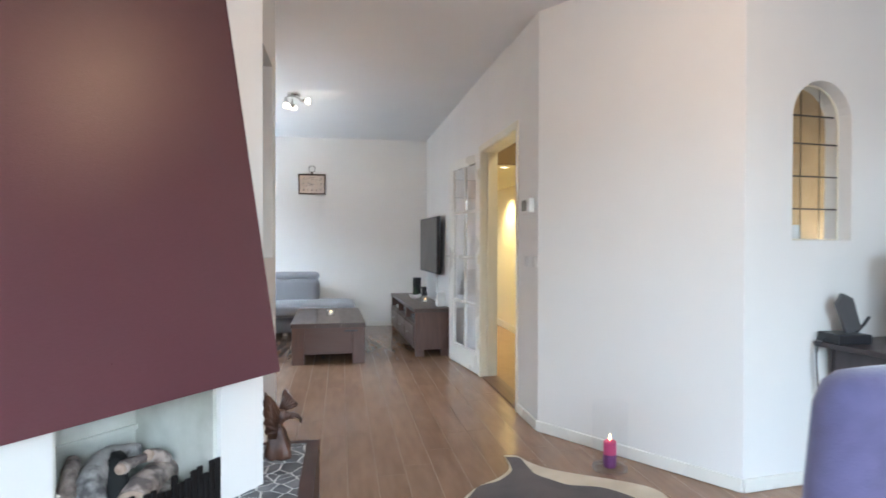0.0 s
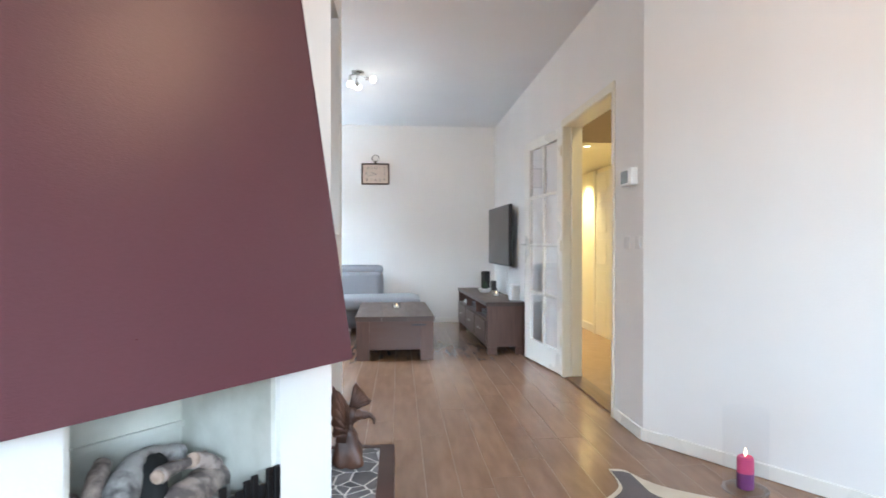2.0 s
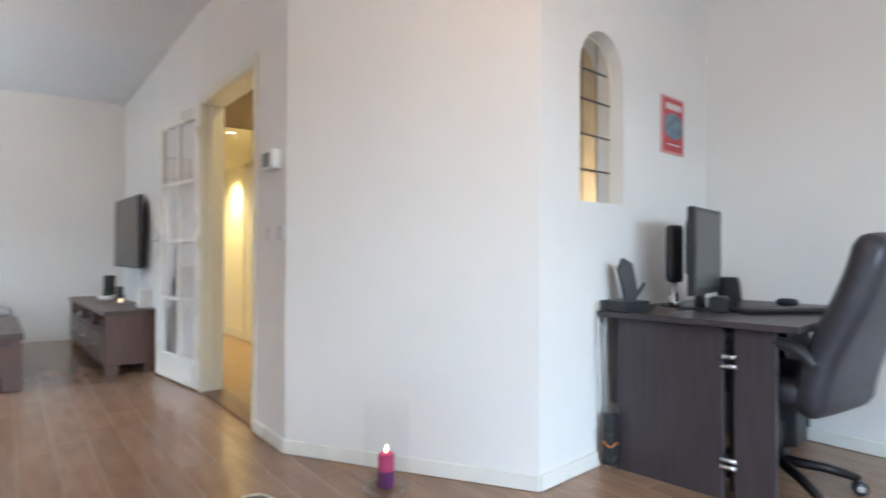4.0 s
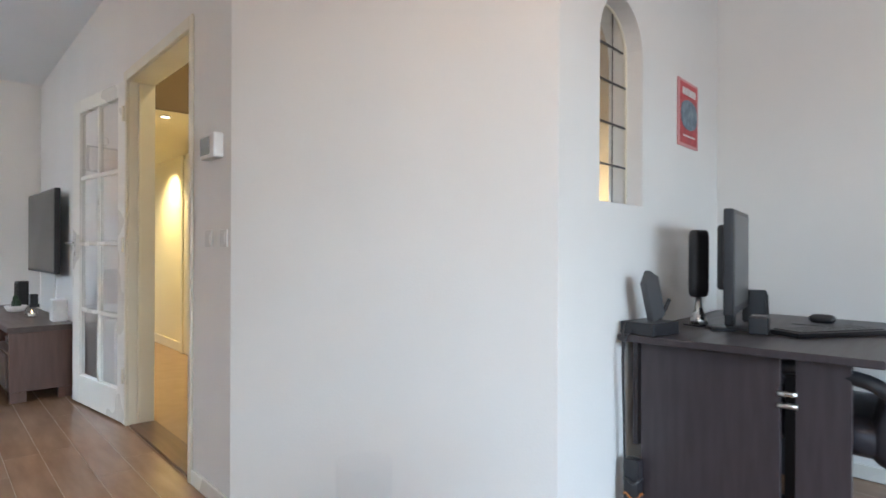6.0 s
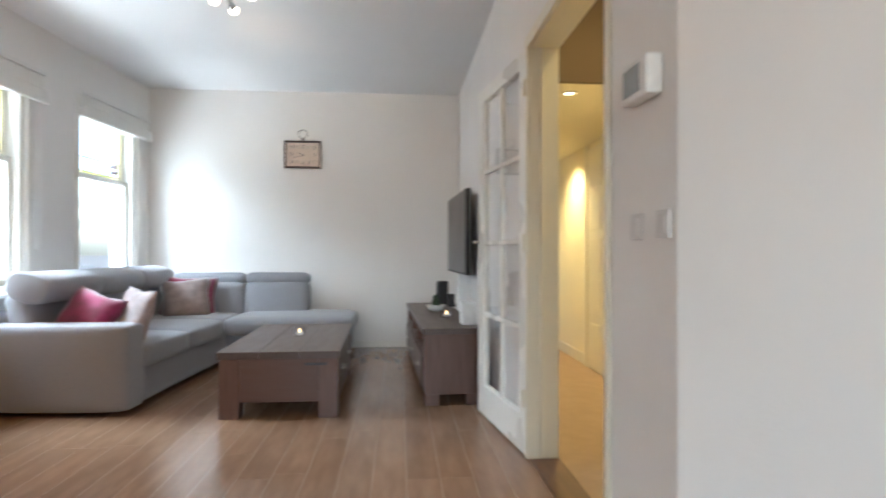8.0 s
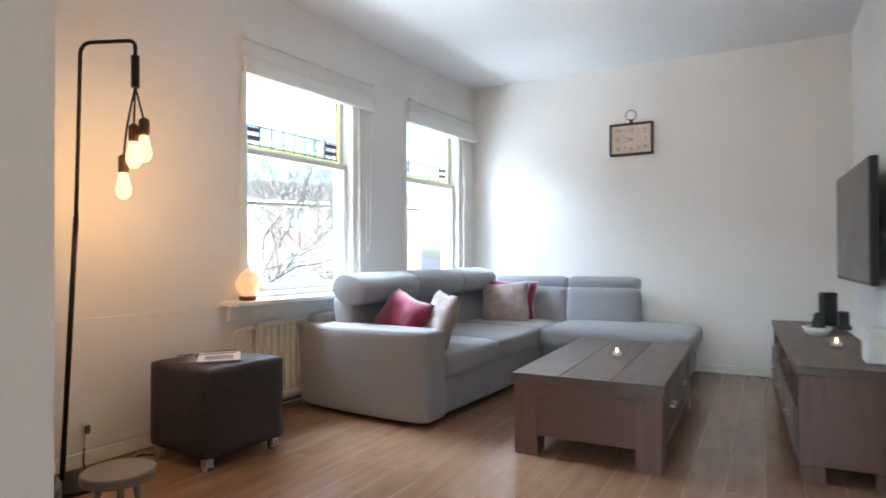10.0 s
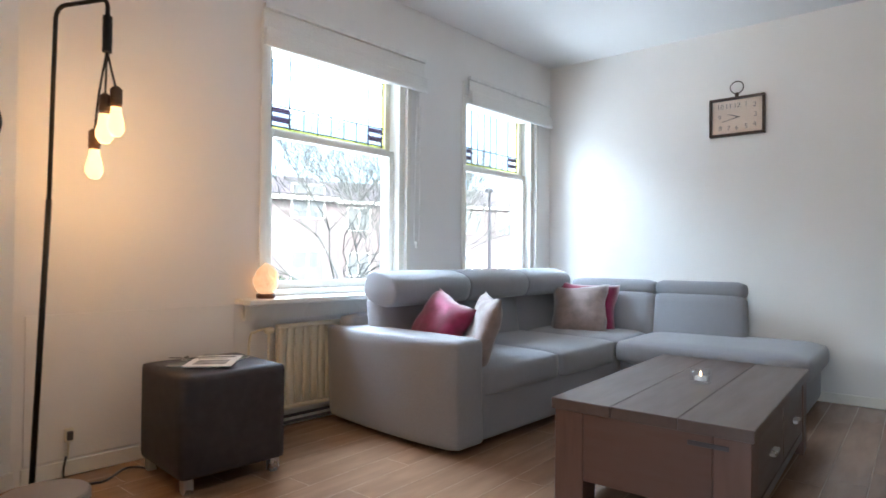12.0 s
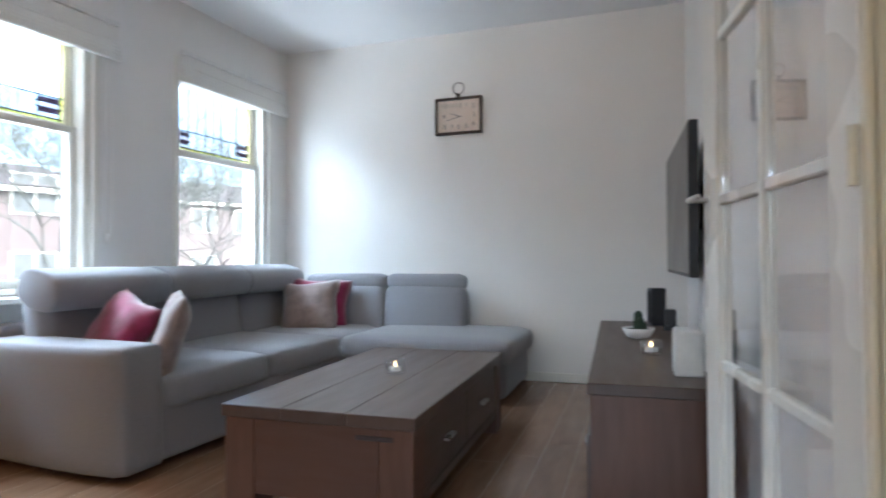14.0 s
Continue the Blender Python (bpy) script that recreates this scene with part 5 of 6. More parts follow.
def sunburst():
    m = mat("sunburst", (0.5, 0.1, 0.02), 0.18, scale=4, coat=0.6)
    n, l = m.node_tree.nodes, m.node_tree.links
    tc, ln, mp = n.new("ShaderNodeTexCoord"), n.new("ShaderNodeVectorMath"), n.new("ShaderNodeMapping")
    ln.operation = "LENGTH"
    mp.inputs["Scale"].default_value, mp.inputs["Location"].default_value = (6.0, 0, 4.6), (0, 0, 0.22)
    r = n.new("ShaderNodeValToRGB")
    r.color_ramp.elements[0].position, r.color_ramp.elements[0].color = 0.25, (0.80, 0.17, 0.02, 1)
    r.color_ramp.elements[1].position, r.color_ramp.elements[1].color = 0.95, (0.010, 0.008, 0.010, 1)
    e = r.color_ramp.elements.new(0.68)
    e.color = (0.42, 0.055, 0.010, 1)
    l.new(tc.outputs["Object"], mp.inputs[0])
    l.new(mp.outputs[0], ln.inputs[0])
    l.new(ln.outputs["Value"], r.inputs[0])
    l.new(r.outputs[0], n["Principled BSDF"].inputs["Base Color"])


sunburst()
part("body", slab(smooth_line(outline()), -0.022, 0.022, 0.006), "sunburst", gtr, "glossy sunburst body", smooth=False)
nk = pose(0.0, 0, 0)
part("neck", box(-0.026, 0.026, 0.0225, 0.034, 0.10, 0.60, bevel=0.002, seg=1), "dark_wood_v", gtr, "dark fretboard")
for k in range(14):
    z = 0.13 + 0.45 * (1 - 0.944 ** k) / (1 - 0.944 ** 14)
    part("fret", box(-0.025, 0.025, 0.0341, 0.0355, z, z + 0.002), "steel", gtr)
part("headstock", slab([(-0.03, 0.601), (0.03, 0.601), (0.045, 0.66), (0.035, 0.77), (0.0, 0.75), (-0.035, 0.77), (-0.045, 0.66)], 0.008, 0.024, 0.002), "black_plastic", gtr)
for z in (0.075, -0.01):
    part("pickup", box(-0.042, 0.042, 0.0225, 0.032, z, z + 0.036, bevel=0.003), "black_plastic", gtr)
    part("pickup_cover", box(-0.034, 0.034, 0.0321, 0.0345, z + 0.006, z + 0.030), "steel", gtr)
part("bridge", box(-0.045, 0.045, 0.0225, 0.036, -0.062, -0.045, bevel=0.003), "steel", gtr)
part("tailpiece", box(-0.050, 0.050, 0.0225, 0.036, -0.105, -0.088, bevel=0.004), "steel", gtr)
for x, z in ((0.095, -0.055), (0.125, -0.105), (0.085, -0.120), (0.110, -0.15)):
    part("knob", lathe([(0.012, 0.0), (0.010, 0.014), (0.0, 0.015)], 16, m=pose(x, 0.0225, z, -90, 0, 0), close=False), "steel", gtr, "round metal control knob", smooth=True)
part("strap_button", lathe([(0.006, 0.0), (0.009, 0.012), (0.0, 0.013)], 12, m=pose(0.0, 0, -0.204, 180, 0, 0), close=False), "steel", gtr)
for x in (-0.018, -0.011, -0.004, 0.004, 0.011, 0.018):
    part("string", tube([(x, 0.0385, -0.09), (x * 0.8, 0.0385, 0.60)], 0.0007, 4), "steel", gtr)
hk = part("guitar_hanger", box(0.31, 0.35, 0.001, 0.10, 2.215, 2.24, bevel=0.003), "black_metal", None, "black wall hook holding the guitar neck", GT, category="wall hook")


def outlet(m, label):
    s = thing("wall_outlet", m, label, "wall outlet")
    part("plate", box(-0.04, 0.04, 0.001, 0.012, -0.06, 0.06, bevel=0.003), "white_plastic", s)
    part("socket", lathe([(0.022, 0.0), (0.022, 0.003), (0.019, 0.003), (0.018, 0.0005)], 24, m=pose(0, 0.0121, -0.025, -90, 0, 0)), "white_plastic", s)
    part("socket_hole", lathe([(0.017, 0.0), (0.017, 0.0006)], 20, m=pose(0, 0.0121, -0.025, -90, 0, 0)), "grey_plastic", s)


outlet(GT @ pose(0.305, 0, 0.48), "white double wall outlet on the angled wall")
vo = thing("cable_outlet", ww(4.0) @ pose(0.013, 0, 0.19, 0, 0, -90), "small cream wall socket with a stub of cable", "wall outlet")
part("plate", box(-0.018, 0.018, 0.0, 0.02, -0.03, 0.03, bevel=0.004), "cream_gloss", vo)
part("plug", box(-0.012, 0.012, 0.0201, 0.035, -0.02, 0.02, bevel=0.003), "grey_plastic", vo)
part("cable_stub", tube([(0, 0.01, -0.03), (0.002, 0.008, -0.11)], 0.004, 8), "cream_gloss", vo)

# salt lamp on the sill
sl = thing("salt_lamp", ww(3.05) @ pose(0.07, 0, 0.7655), "small rough glowing orange salt crystal lamp on the window sill", "salt lamp")
bm = bmesh.new()
bmesh.ops.create_icosphere(bm, subdivisions=3, radius=0.5)
for v in bm.verts:
    z = v.co.z + 0.5
    k = 0.155 * (1.0 - 0.35 * z * z)
    v.co = Vector((v.co.x * k * 0.92, v.co.y * k, 0.02 + z * 0.175)) + 0.012 * noise.noise_vector(v.co * 3.1)
part("crystal", bm, "salt", sl, "faceted pink-orange salt crystal")
part("base", lathe([(0.050, 0.0), (0.052, 0.022), (0.046, 0.026)], 28), "carved_wood", sl, "dark round wooden base")
lamp("salt_lamp_light", "POINT", sl.matrix_basis @ pose(0.09, 0.06, 0.1), 0.10, (1.0, 0.55, 0.25), radius=0.05)

# radiator under the sill
rd = thing("radiator", WALL_A @ pose(0.04, 0, 0.11), "cream painted ribbed panel radiator under the window", "radiator")
Y0, Y1, RH = -2.97, -1.25, 0.50
part("back_panel", box(0.0, 0.012, Y0, Y1, 0.0, RH, bevel=0.004, seg=1), "radiator_paint", rd)
n = 31
for k in range(n):
    y = Y0 + 0.03 + (Y1 - Y0 - 0.06) * k / (n - 1)
    part("rib", soft(0.026, 0.036, RH - 0.05, 0.011, cuts=3, m=pose(0.018, y, RH / 2)), "radiator_paint", rd, smooth=True)
part("top_channel", box(0.0125, 0.03, Y0, Y1, RH - 0.024, RH, bevel=0.005), "radiator_paint", rd)
part("bottom_channel", box(0.0125, 0.03, Y0, Y1, 0.0, 0.024, bevel=0.005), "radiator_paint", rd)
part("valve", lathe([(0.016, 0.0), (0.018, 0.01), (0.018, 0.05), (0.012, 0.055)], 18, m=pose(0.02, Y0 - 0.052, RH - 0.03, 90, 0, 0) @ pose(0, 0, -0.03)), "radiator_paint", rd, smooth=True)
part("pipe", tube(bend([(0.02, Y0 - 0.03, RH - 0.03), (0.02, Y0 - 0.05, RH - 0.05), (0.02, Y0 - 0.05, 0.2), (0.02, Y0 - 0.05, -0.10)]), 0.008, 10), "radiator_paint", rd, smooth=True)
part("pipe", tube(bend([(0.02, Y0 - 0.05, RH - 0.02), (0.02, Y0 - 0.13, RH - 0.03), (0.015, Y0 - 0.17, RH - 0.10), (0.015, Y0 - 0.17, -0.10)]), 0.007, 10), "radiator_paint", rd, smooth=True)
for z in (0.025, 0.060):
    part("heating_pipe", tube([(0.03, -2.98, z), (0.03, -1.0, z)], 0.009, 10), "grey_plastic", None, "dusty heating pipe along the floor", WALL_A, smooth=True, category="pipe")

# ---- front room: desk corner ----
DK = NW @ pose(0.44, -0.01, 0)  # local x along the niche wall, -y into the room
desk = thing("desk", DK, "dark brown office desk with two end panels", "desk")
part("top", box(0.0, 1.28, -0.86, 0.0, 0.725, 0.752, bevel=0.003, seg=1), "espresso", desk)
part("end_panel", box(0.055, 0.083, -0.565, -0.075, 0.0, 0.7245, bevel=0.002, seg=1), "espresso", desk)
part("end_panel", box(0.055, 0.083, -0.768, -0.610, 0.0, 0.7245, bevel=0.002, seg=1), "espresso", desk)
part("middle_panel", box(0.12, 0.14, -0.609, -0.566, 0.02, 0.7245), "black_metal", desk)
for z in (0.14, 0.17, 0.56, 0.60):
    part("spacer", tube([(0.050, -0.618, z), (0.050, -0.558, z)], 0.010, 10), "steel", desk, "short chrome spacer rod", smooth=True)
part("end_panel", box(1.22, 1.248, -0.82, -0.02, 0.0, 0.7245, bevel=0.002, seg=1), "espresso", desk)
part("back_panel", box(0.084, 1.219, -0.05, -0.03, 0.30, 0.7245), "espresso", desk)

mon = thing("monitor", DK @ pose(0.50, -0.30, 0.7525, 0, 0, 8), "black flat computer monitor on a round stand", "monitor")
part("housing", box(-0.245, 0.245, -0.025, 0.012, 0.075, 0.50, bevel=0.006), "black_plastic", mon)
part("screen", box(-0.225, 0.225, -0.0275, -0.0255, 0.110, 0.48), "screen_grey", mon)
part("back_bulge", box(-0.15, 0.15, 0.0125, 0.05, 0.17, 0.44, bevel=0.015, seg=3), "black_plastic", mon)
part("neck", box(-0.04, 0.04, 0.0, 0.035, 0.012, 0.0745, bevel=0.006), "black_plastic", mon)
part("base", lathe([(0.115, 0.0), (0.115, 0.006), (0.10, 0.012), (0.0, 0.013)], 32, close=False), "black_plastic", mon, smooth=True)
sp = thing("computer_speaker", DK @ pose(0.500, -0.15, 0.7525, 0, 0, -20), "slim black computer speaker behind the monitor", "speaker")
part("case", soft(0.095, 0.055, 0.30, 0.022, m=pose(0, 0, 0.275)), "black_plastic", sp, smooth=True)
part("stem", lathe([(0.040, 0.006), (0.034, 0.03), (0.016, 0.075), (0.013, 0.13)], 24), "steel", sp, "flared silver stem", smooth=True)
part("foot", box(-0.05, 0.05, -0.04, 0.04, 0, 0.006), "black_plastic", sp)
ph = thing("desk_phone", DK @ pose(0.105, -0.092, 0.7525, 0, 0, -12), "black desk phone standing tilted on its dock", "phone")
part("dock", box(-0.095, 0.085, -0.075, 0.075, 0.0, 0.050, bevel=0.005), "black_plastic", ph)
part("handset", slab([(-0.040, 0.0), (0.045, 0.0), (0.045, 0.165), (0.0, 0.205), (-0.045, 0.165)], -0.018, 0.012, 0.003), "screen_grey", ph, "tilted dark handset with a pointed top", pose(0.035, 0.0, 0.056, 0, -17, 0))
part("bracket", tube([(0.06, 0, 0.05), (0.10, 0, 0.09), (0.13, 0.0, 0.13)], 0.008, 8), "black_plastic", ph)
bx = thing("desk_box", DK @ pose(0.395, -0.42, 0.7525, 0, 0, 8), "small black plastic box standing in front of the monitor", "box")
part("case", box(-0.045, 0.045, -0.035, 0.035, 0, 0.068, bevel=0.005), "black_plastic", bx)
part("lid", box(-0.040, 0.040, -0.030, 0.030, 0.0682, 0.073, bevel=0.002, seg=1), "grey_plastic", bx)
ws = thing("computer_speaker", DK @ pose(0.83, -0.30, 0.7525, 0, 0, 8), "small black wedge-shaped speaker beside the monitor", "speaker")
part("case", slab([(-0.05, 0.0), (0.06, 0.0), (0.045, 0.06), (-0.005, 0.15), (-0.04, 0.15)], -0.05, 0.05, 0.006), "black_plastic", ws)
part("grille", slab([(-0.038, 0.02), (0.04, 0.02), (0.03, 0.06), (-0.008, 0.13), (-0.032, 0.13)], -0.054, -0.0505), "grille_cloth", ws)
kb = thing("keyboard", DK @ pose(0.57, -0.63, 0.7525, 0, 0, -34), "black computer keyboard on the desk", "keyboard")
part("case", box(-0.22, 0.22, -0.075, 0.075, 0.0, 0.018, bevel=0.004), "black_plastic", kb)
for i in range(14):
    for j in range(5):
        x, y = -0.205 + i * 0.0295, -0.062 + j * 0.026
        part("key", box(x, x + 0.025, y, y + 0.021, 0.0181, 0.024), "grey_plastic", kb)
ms = thing("computer_mouse", DK @ pose(0.95, -0.55, 0.7525), "black computer mouse on a mat", "mouse")
part("shell", soft(0.06, 0.10, 0.035, 0.016, 0.004, m=pose(0, 0, 0.022)), "black_plastic", ms, smooth=True)
part("mat", box(-0.12, 0.12, -0.10, 0.10, 0.0, 0.003), "grey_plastic", ms)
for k, pts in enumerate((((0.05, -0.06, 0.78), (-0.02, -0.04, 0.72), (0.0, -0.03, 0.45), (0.01, -0.03, 0.10)), ((0.09, -0.03, 0.80), (-0.012, -0.03, 0.76), (0.02, -0.02, 0.40), (0.02, -0.03, 0.15)), ((0.35, -0.25, 0.757), (0.42, -0.36, 0.757), (0.55, -0.40, 0.757), (0.60, -0.32, 0.757)))):
    part("desk_cable", tube(bend(pts), 0.004, 6), "black_plastic", None, "thin black cable behind the desk" if k < 2 else "black cable lying on the desk", DK, smooth=True, category="cable")
ps = thing("power_strip", DK @ pose(0.018, -0.06, 0.005), "black power strip with coiled cables hanging behind the desk", "power strip")
part("block", box(-0.025, 0.025, -0.03, 0.03, 0.02, 0.26, bevel=0.005), "black_plastic", ps)
for z in (0.06, 0.12, 0.18):
    part("coil", tube([(0.035 * math.cos(a), 0.035 * math.sin(a), z + 0.01 * math.sin(3 * a)) for a in [2 * math.pi * k / 16 for k in range(17)]], 0.005, 6), "black_plastic" if z != 0.12 else "plug_orange", ps, smooth=True)


def office_chair():
    c = thing("office_chair", pose(4.20, 3.85, 0, 0, 0, -4), "black leather swivel office chair with a high back", "office chair")
    part("seat", soft(0.52, 0.50, 0.12, 0.05, 0.015, m=pose(0, 0, 0.47)), "black_leather", c, smooth=True)
    bk = soft(0.52, 0.12, 0.74, 0.055, 0.012, cuts=9)
    for v in bk.verts:
        t = (v.co.z + 0.37) / 0.74
        v.co.x *= 1 - 0.22 * t * t
        v.co.y += 0.05 * math.sin(t * 6.0) * 0.4
    part("backrest", bk, "black_leather", c, "tall padded backrest", pose(0, -0.33, 0.745, 16, 0, 0), smooth=True)
    part("headrest", soft(0.34, 0.10, 0.16, 0.045, 0.012, m=pose(0, -0.395, 0.985, 16, 0, 0)), "black_leather", c, smooth=True)
    for s in (-1, 1):
        part("armrest", tube(bend([(s * 0.27, 0.10, 0.47), (s * 0.31, 0.14, 0.60), (s * 0.30, 0.05, 0.68), (s * 0.29, -0.20, 0.67), (s * 0.27, -0.28, 0.60)]), 0.024, 10), "black_plastic", c, smooth=True)
    part("gas_lift", lathe([(0.028, 0.10), (0.028, 0.28), (0.018, 0.285), (0.018, 0.41)], 18), "black_metal", c, smooth=True)
    part("mechanism", box(-0.09, 0.09, -0.12, 0.12, 0.385, 0.412, bevel=0.006), "black_metal", c)
    for k in range(5):
        a = 2 * math.pi * k / 5 + 0.35
        d = Vector((math.cos(a), math.sin(a), 0))
        part("base_arm", tube([d * 0.02 + Vector((0, 0, 0.115)), d * 0.18 + Vector((0, 0, 0.10)), d * 0.31 + Vector((0, 0, 0.07))], 0.024, 8, taper=0.7), "black_metal", c, smooth=True)
        w = part("castor", lathe([(0.012, -0.022), (0.028, -0.022), (0.029, -0.004), (0.029, 0.004), (0.028, 0.022), (0.012, 0.022)], 18, m=Matrix.Translation(d * 0.315 + Vector((0, 0, 0.0295))) @ pose(0, 0, 0, 90, 0, math.degrees(a))), "black_plastic", c, smooth=True)
        part("castor_cap", lathe([(0.014, -0.0235), (0.014, 0.0235)], 14, m=Matrix.Translation(d * 0.315 + Vector((0, 0, 0.0295))) @ pose(0, 0, 0, 90, 0, math.degrees(a))), "steel", w)


office_chair()
pc = thing("computer_tower", DK @ pose(1.08, -0.35, 0.0), "black computer tower under the desk", "computer")
part("case", box(-0.10, 0.10, -0.22, 0.22, 0.01, 0.44, bevel=0.005), "black_plastic", pc)
part("front", box(-0.098, 0.098, -0.235, -0.2205, 0.012, 0.438, bevel=0.004), "black_plastic", pc)

# poster on the niche wall
po = thing("tin_sign", NW @ pose(1.245, -0.001, 1.765), "small red framed tin sign with a grey-blue picture, slightly tilted", "wall sign")
part("plate", box(-0.140, 0.140, -0.008, 0.0, -0.165, 0.165, bevel=0.002, seg=1), "pale_pink", po, "pale red rim")
part("field", box(-0.118, 0.118, -0.0095, -0.0082, -0.150, 0.150), "red_paint", po, "red field")
part("picture", slab(smooth_line([(-0.10, 0.04), (0.0, 0.07), (0.10, 0.04), (0.10, -0.05), (0.0, -0.08), (-0.10, -0.05)]), -0.0125, -0.0097), "blue_grey_print", po, "grey-blue oval picture")
for k in range(5):
    part("lettering_bar", box(-0.09 + 0.038 * k, -0.062 + 0.038 * k, -0.0125, -0.0097, 0.090, 0.125), "paper", po)
part("lettering_bar", box(-0.08, 0.08, -0.0125, -0.0097, -0.115, -0.108), "paper", po)

# leaded pane in the arched opening, with what stands behind it
ng = thing("arched_window", NW @ pose(0.5045, 0.078, 1.275), "narrow round-headed leaded window with clear panes", "window")
tagged(ng, kind="structure")
AW, AS = 0.198, 0.640


def arch_pts(r, z0, zs, n=14):
    return [(-r, z0), (r, z0)] + [(r * math.cos(math.pi * k / n), zs + r * math.sin(math.pi * k / n)) for k in range(n + 1)]


g = part("pane", slab(arch_pts(AW, 0.003, AS), 0.0, 0.004), "glass", ng)
g.visible_shadow = False
bm = bmesh.new()
pts = arch_pts(AW - 0.006, 0.006, AS)
tube([(x, -0.004, z) for x, z in pts] + [(pts[0][0], -0.004, pts[0][1])], 0.006, 6, bm)
part("rim", bm, "cream_gloss", ng)
for z in (0.17, 0.345, 0.52, 0.67):
    part("lead_bar", box(-AW + 0.006 + (0.03 if z > 0.6 else 0), AW - 0.006 - (0.03 if z > 0.6 else 0), -0.006, -0.0005, z - 0.004, z + 0.004), "lead", ng)
for x in (-0.065, 0.065):
    part("lead_bar", box(x - 0.0015, x + 0.0015, -0.004, -0.0005, 0.01, 0.82), "lead", ng)
shelf = part("niche_ledge", box(0.30, 0.76, 0.161, 0.36, 1.25, 1.279), "white_gloss", None, "white ledge behind the arched window", NW, kind="structure")
part("small_jug", lathe([(0.03, 0.0), (0.045, 0.03), (0.04, 0.08), (0.022, 0.11), (0.03, 0.14)], 20, m=NW @ pose(0.44, 0.24, 1.28)), "carved_wood", None, "small brown jug on the ledge behind the arched window", smooth=True, category="jug")
part("white_cup", lathe([(0.032, 0.0), (0.036, 0.02), (0.036, 0.085), (0.033, 0.085), (0.031, 0.01), (0.0, 0.008)], 20, m=NW @ pose(0.56, 0.23, 1.28), close=False), "white_plastic", None, "white cup on the ledge behind the arched window", smooth=True, category="cup")

# ---- hall door and fittings ----
hd = thing("hall_door", pose(3.679, 9.05, 0), "cream panelled hall door in its frame", "door")
part("leaf", box(-0.020, -0.004, -0.42, 0.42, 0.005, 2.0, bevel=0.002, seg=1), "cream_gloss", hd)
for z in (0.12, 0.50, 0.88, 1.26, 1.64):
    for s in (-1, 1):
        part("panel", box(-0.026, -0.0205, s * 0.20 - 0.15, s * 0.20 + 0.15, z, z + 0.30, bevel=0.002, seg=1), "cream_gloss", hd)
part("casing", box(-0.030, -0.002, 0.425, 0.50, 0.0, 2.045, bevel=0.004, seg=1), "cream_gloss", hd)
part("casing", box(-0.030, -0.002, -0.50, -0.425, 0.0, 2.045, bevel=0.004, seg=1), "cream_gloss", hd)
for p in ((2.99, 7.78),):
    dl = thing("downlight", pose(p[0], p[1], 2.06), "small recessed round hall downlight, lit", "downlight")
    part("ring", lathe([(0.045, -0.001), (0.045, -0.006), (0.032, -0.006), (0.032, -0.001)], 24), "steel", dl)
    part("lens", lathe([(0.030, -0.001), (0.030, -0.004)], 20), "spot_glow", dl, "glowing lens")


def dining_chair():
    """High-backed upholstered chair: local -y is its back."""
    c = thing("dining_chair", pose(2.145, 2.70, 0), "dark blue-purple upholstered dining chair with a high rounded back", "chair")
    mat("chair_fabric", (0.075, 0.068, 0.150), 0.85, color2=(0.060, 0.054, 0.12), scale=30, bump=0.4, bump_scale=300, sheen=0.4)
    part("seat", soft(0.48, 0.46, 0.10, 0.04, 0.01, m=pose(0, 0, 0.45)), "chair_fabric", c, smooth=True)
    part("backrest", soft(0.47, 0.09, 0.66, 0.044, 0.008, cuts=9, m=pose(0, -0.235, 0.765, 6, 0, 0)), "chair_fabric", c, smooth=True)
    for x in (-0.19, 0.19):
        for y in (-0.19, 0.19):
            part("leg", box(x - 0.02, x + 0.02, y - 0.02, y + 0.02, 0, 0.402, bevel=0.003, seg=1), "dark_wood_v", c)


dining_chair()

# books piled near the chimney's end
tb = thing("side_table", CH @ pose(-1.205, -0.15, 0), "small dark wooden side table holding a pile of books", "side table")
part("top", box(-0.17, 0.17, -0.13, 0.13, 0.495, 0.515, bevel=0.003, seg=1), "dark_wood", tb)
for x in (-0.14, 0.14):
    for y in (-0.10, 0.10):
        part("leg", box(x - 0.015, x + 0.015, y - 0.015, y + 0.015, 0, 0.4945, bevel=0.002, seg=1), "dark_wood_v", tb)
mat("book_green", (0.26, 0.34, 0.05), 0.4, scale=10)
mat("book_blue", (0.28, 0.55, 0.62), 0.4, scale=10)


def book(x, y, z, rz, w, h, t, cover, label):
    b = thing("book", tb.matrix_basis @ pose(x, y, z, 0, 0, rz), label, "book", "books on the side table")
    part("pages", box(-w / 2 + 0.004, w / 2 - 0.003, -h / 2 + 0.004, h / 2 - 0.004, 0.0031, t - 0.0031), "paper", b)
    part("cover", box(-w / 2, w / 2, -h / 2, h / 2, t - 0.003, t), cover, b)
    part("cover", box(-w / 2, w / 2, -h / 2, h / 2, 0, 0.003), cover, b)
    part("spine", box(w / 2 - 0.003, w / 2, -h / 2, h / 2, 0.0031, t - 0.0031), cover, b)


book(0.0, 0.0, 0.5155, 0, 0.30, 0.24, 0.048, "paper", "thick white covered book lying on the side table")
book(0.0, -0.065, 0.564, -3, 0.25, 0.11, 0.045, "book_blue", "light blue book lying on the pile")
book(0.045, 0.06, 0.564, 2, 0.19, 0.10, 0.070, "book_green", "lime green book lying on top of the pile")

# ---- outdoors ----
# brick, roof and bark tones are greyed: outdoor haze is put into the colour
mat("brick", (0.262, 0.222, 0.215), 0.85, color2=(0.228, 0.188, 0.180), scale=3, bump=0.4)
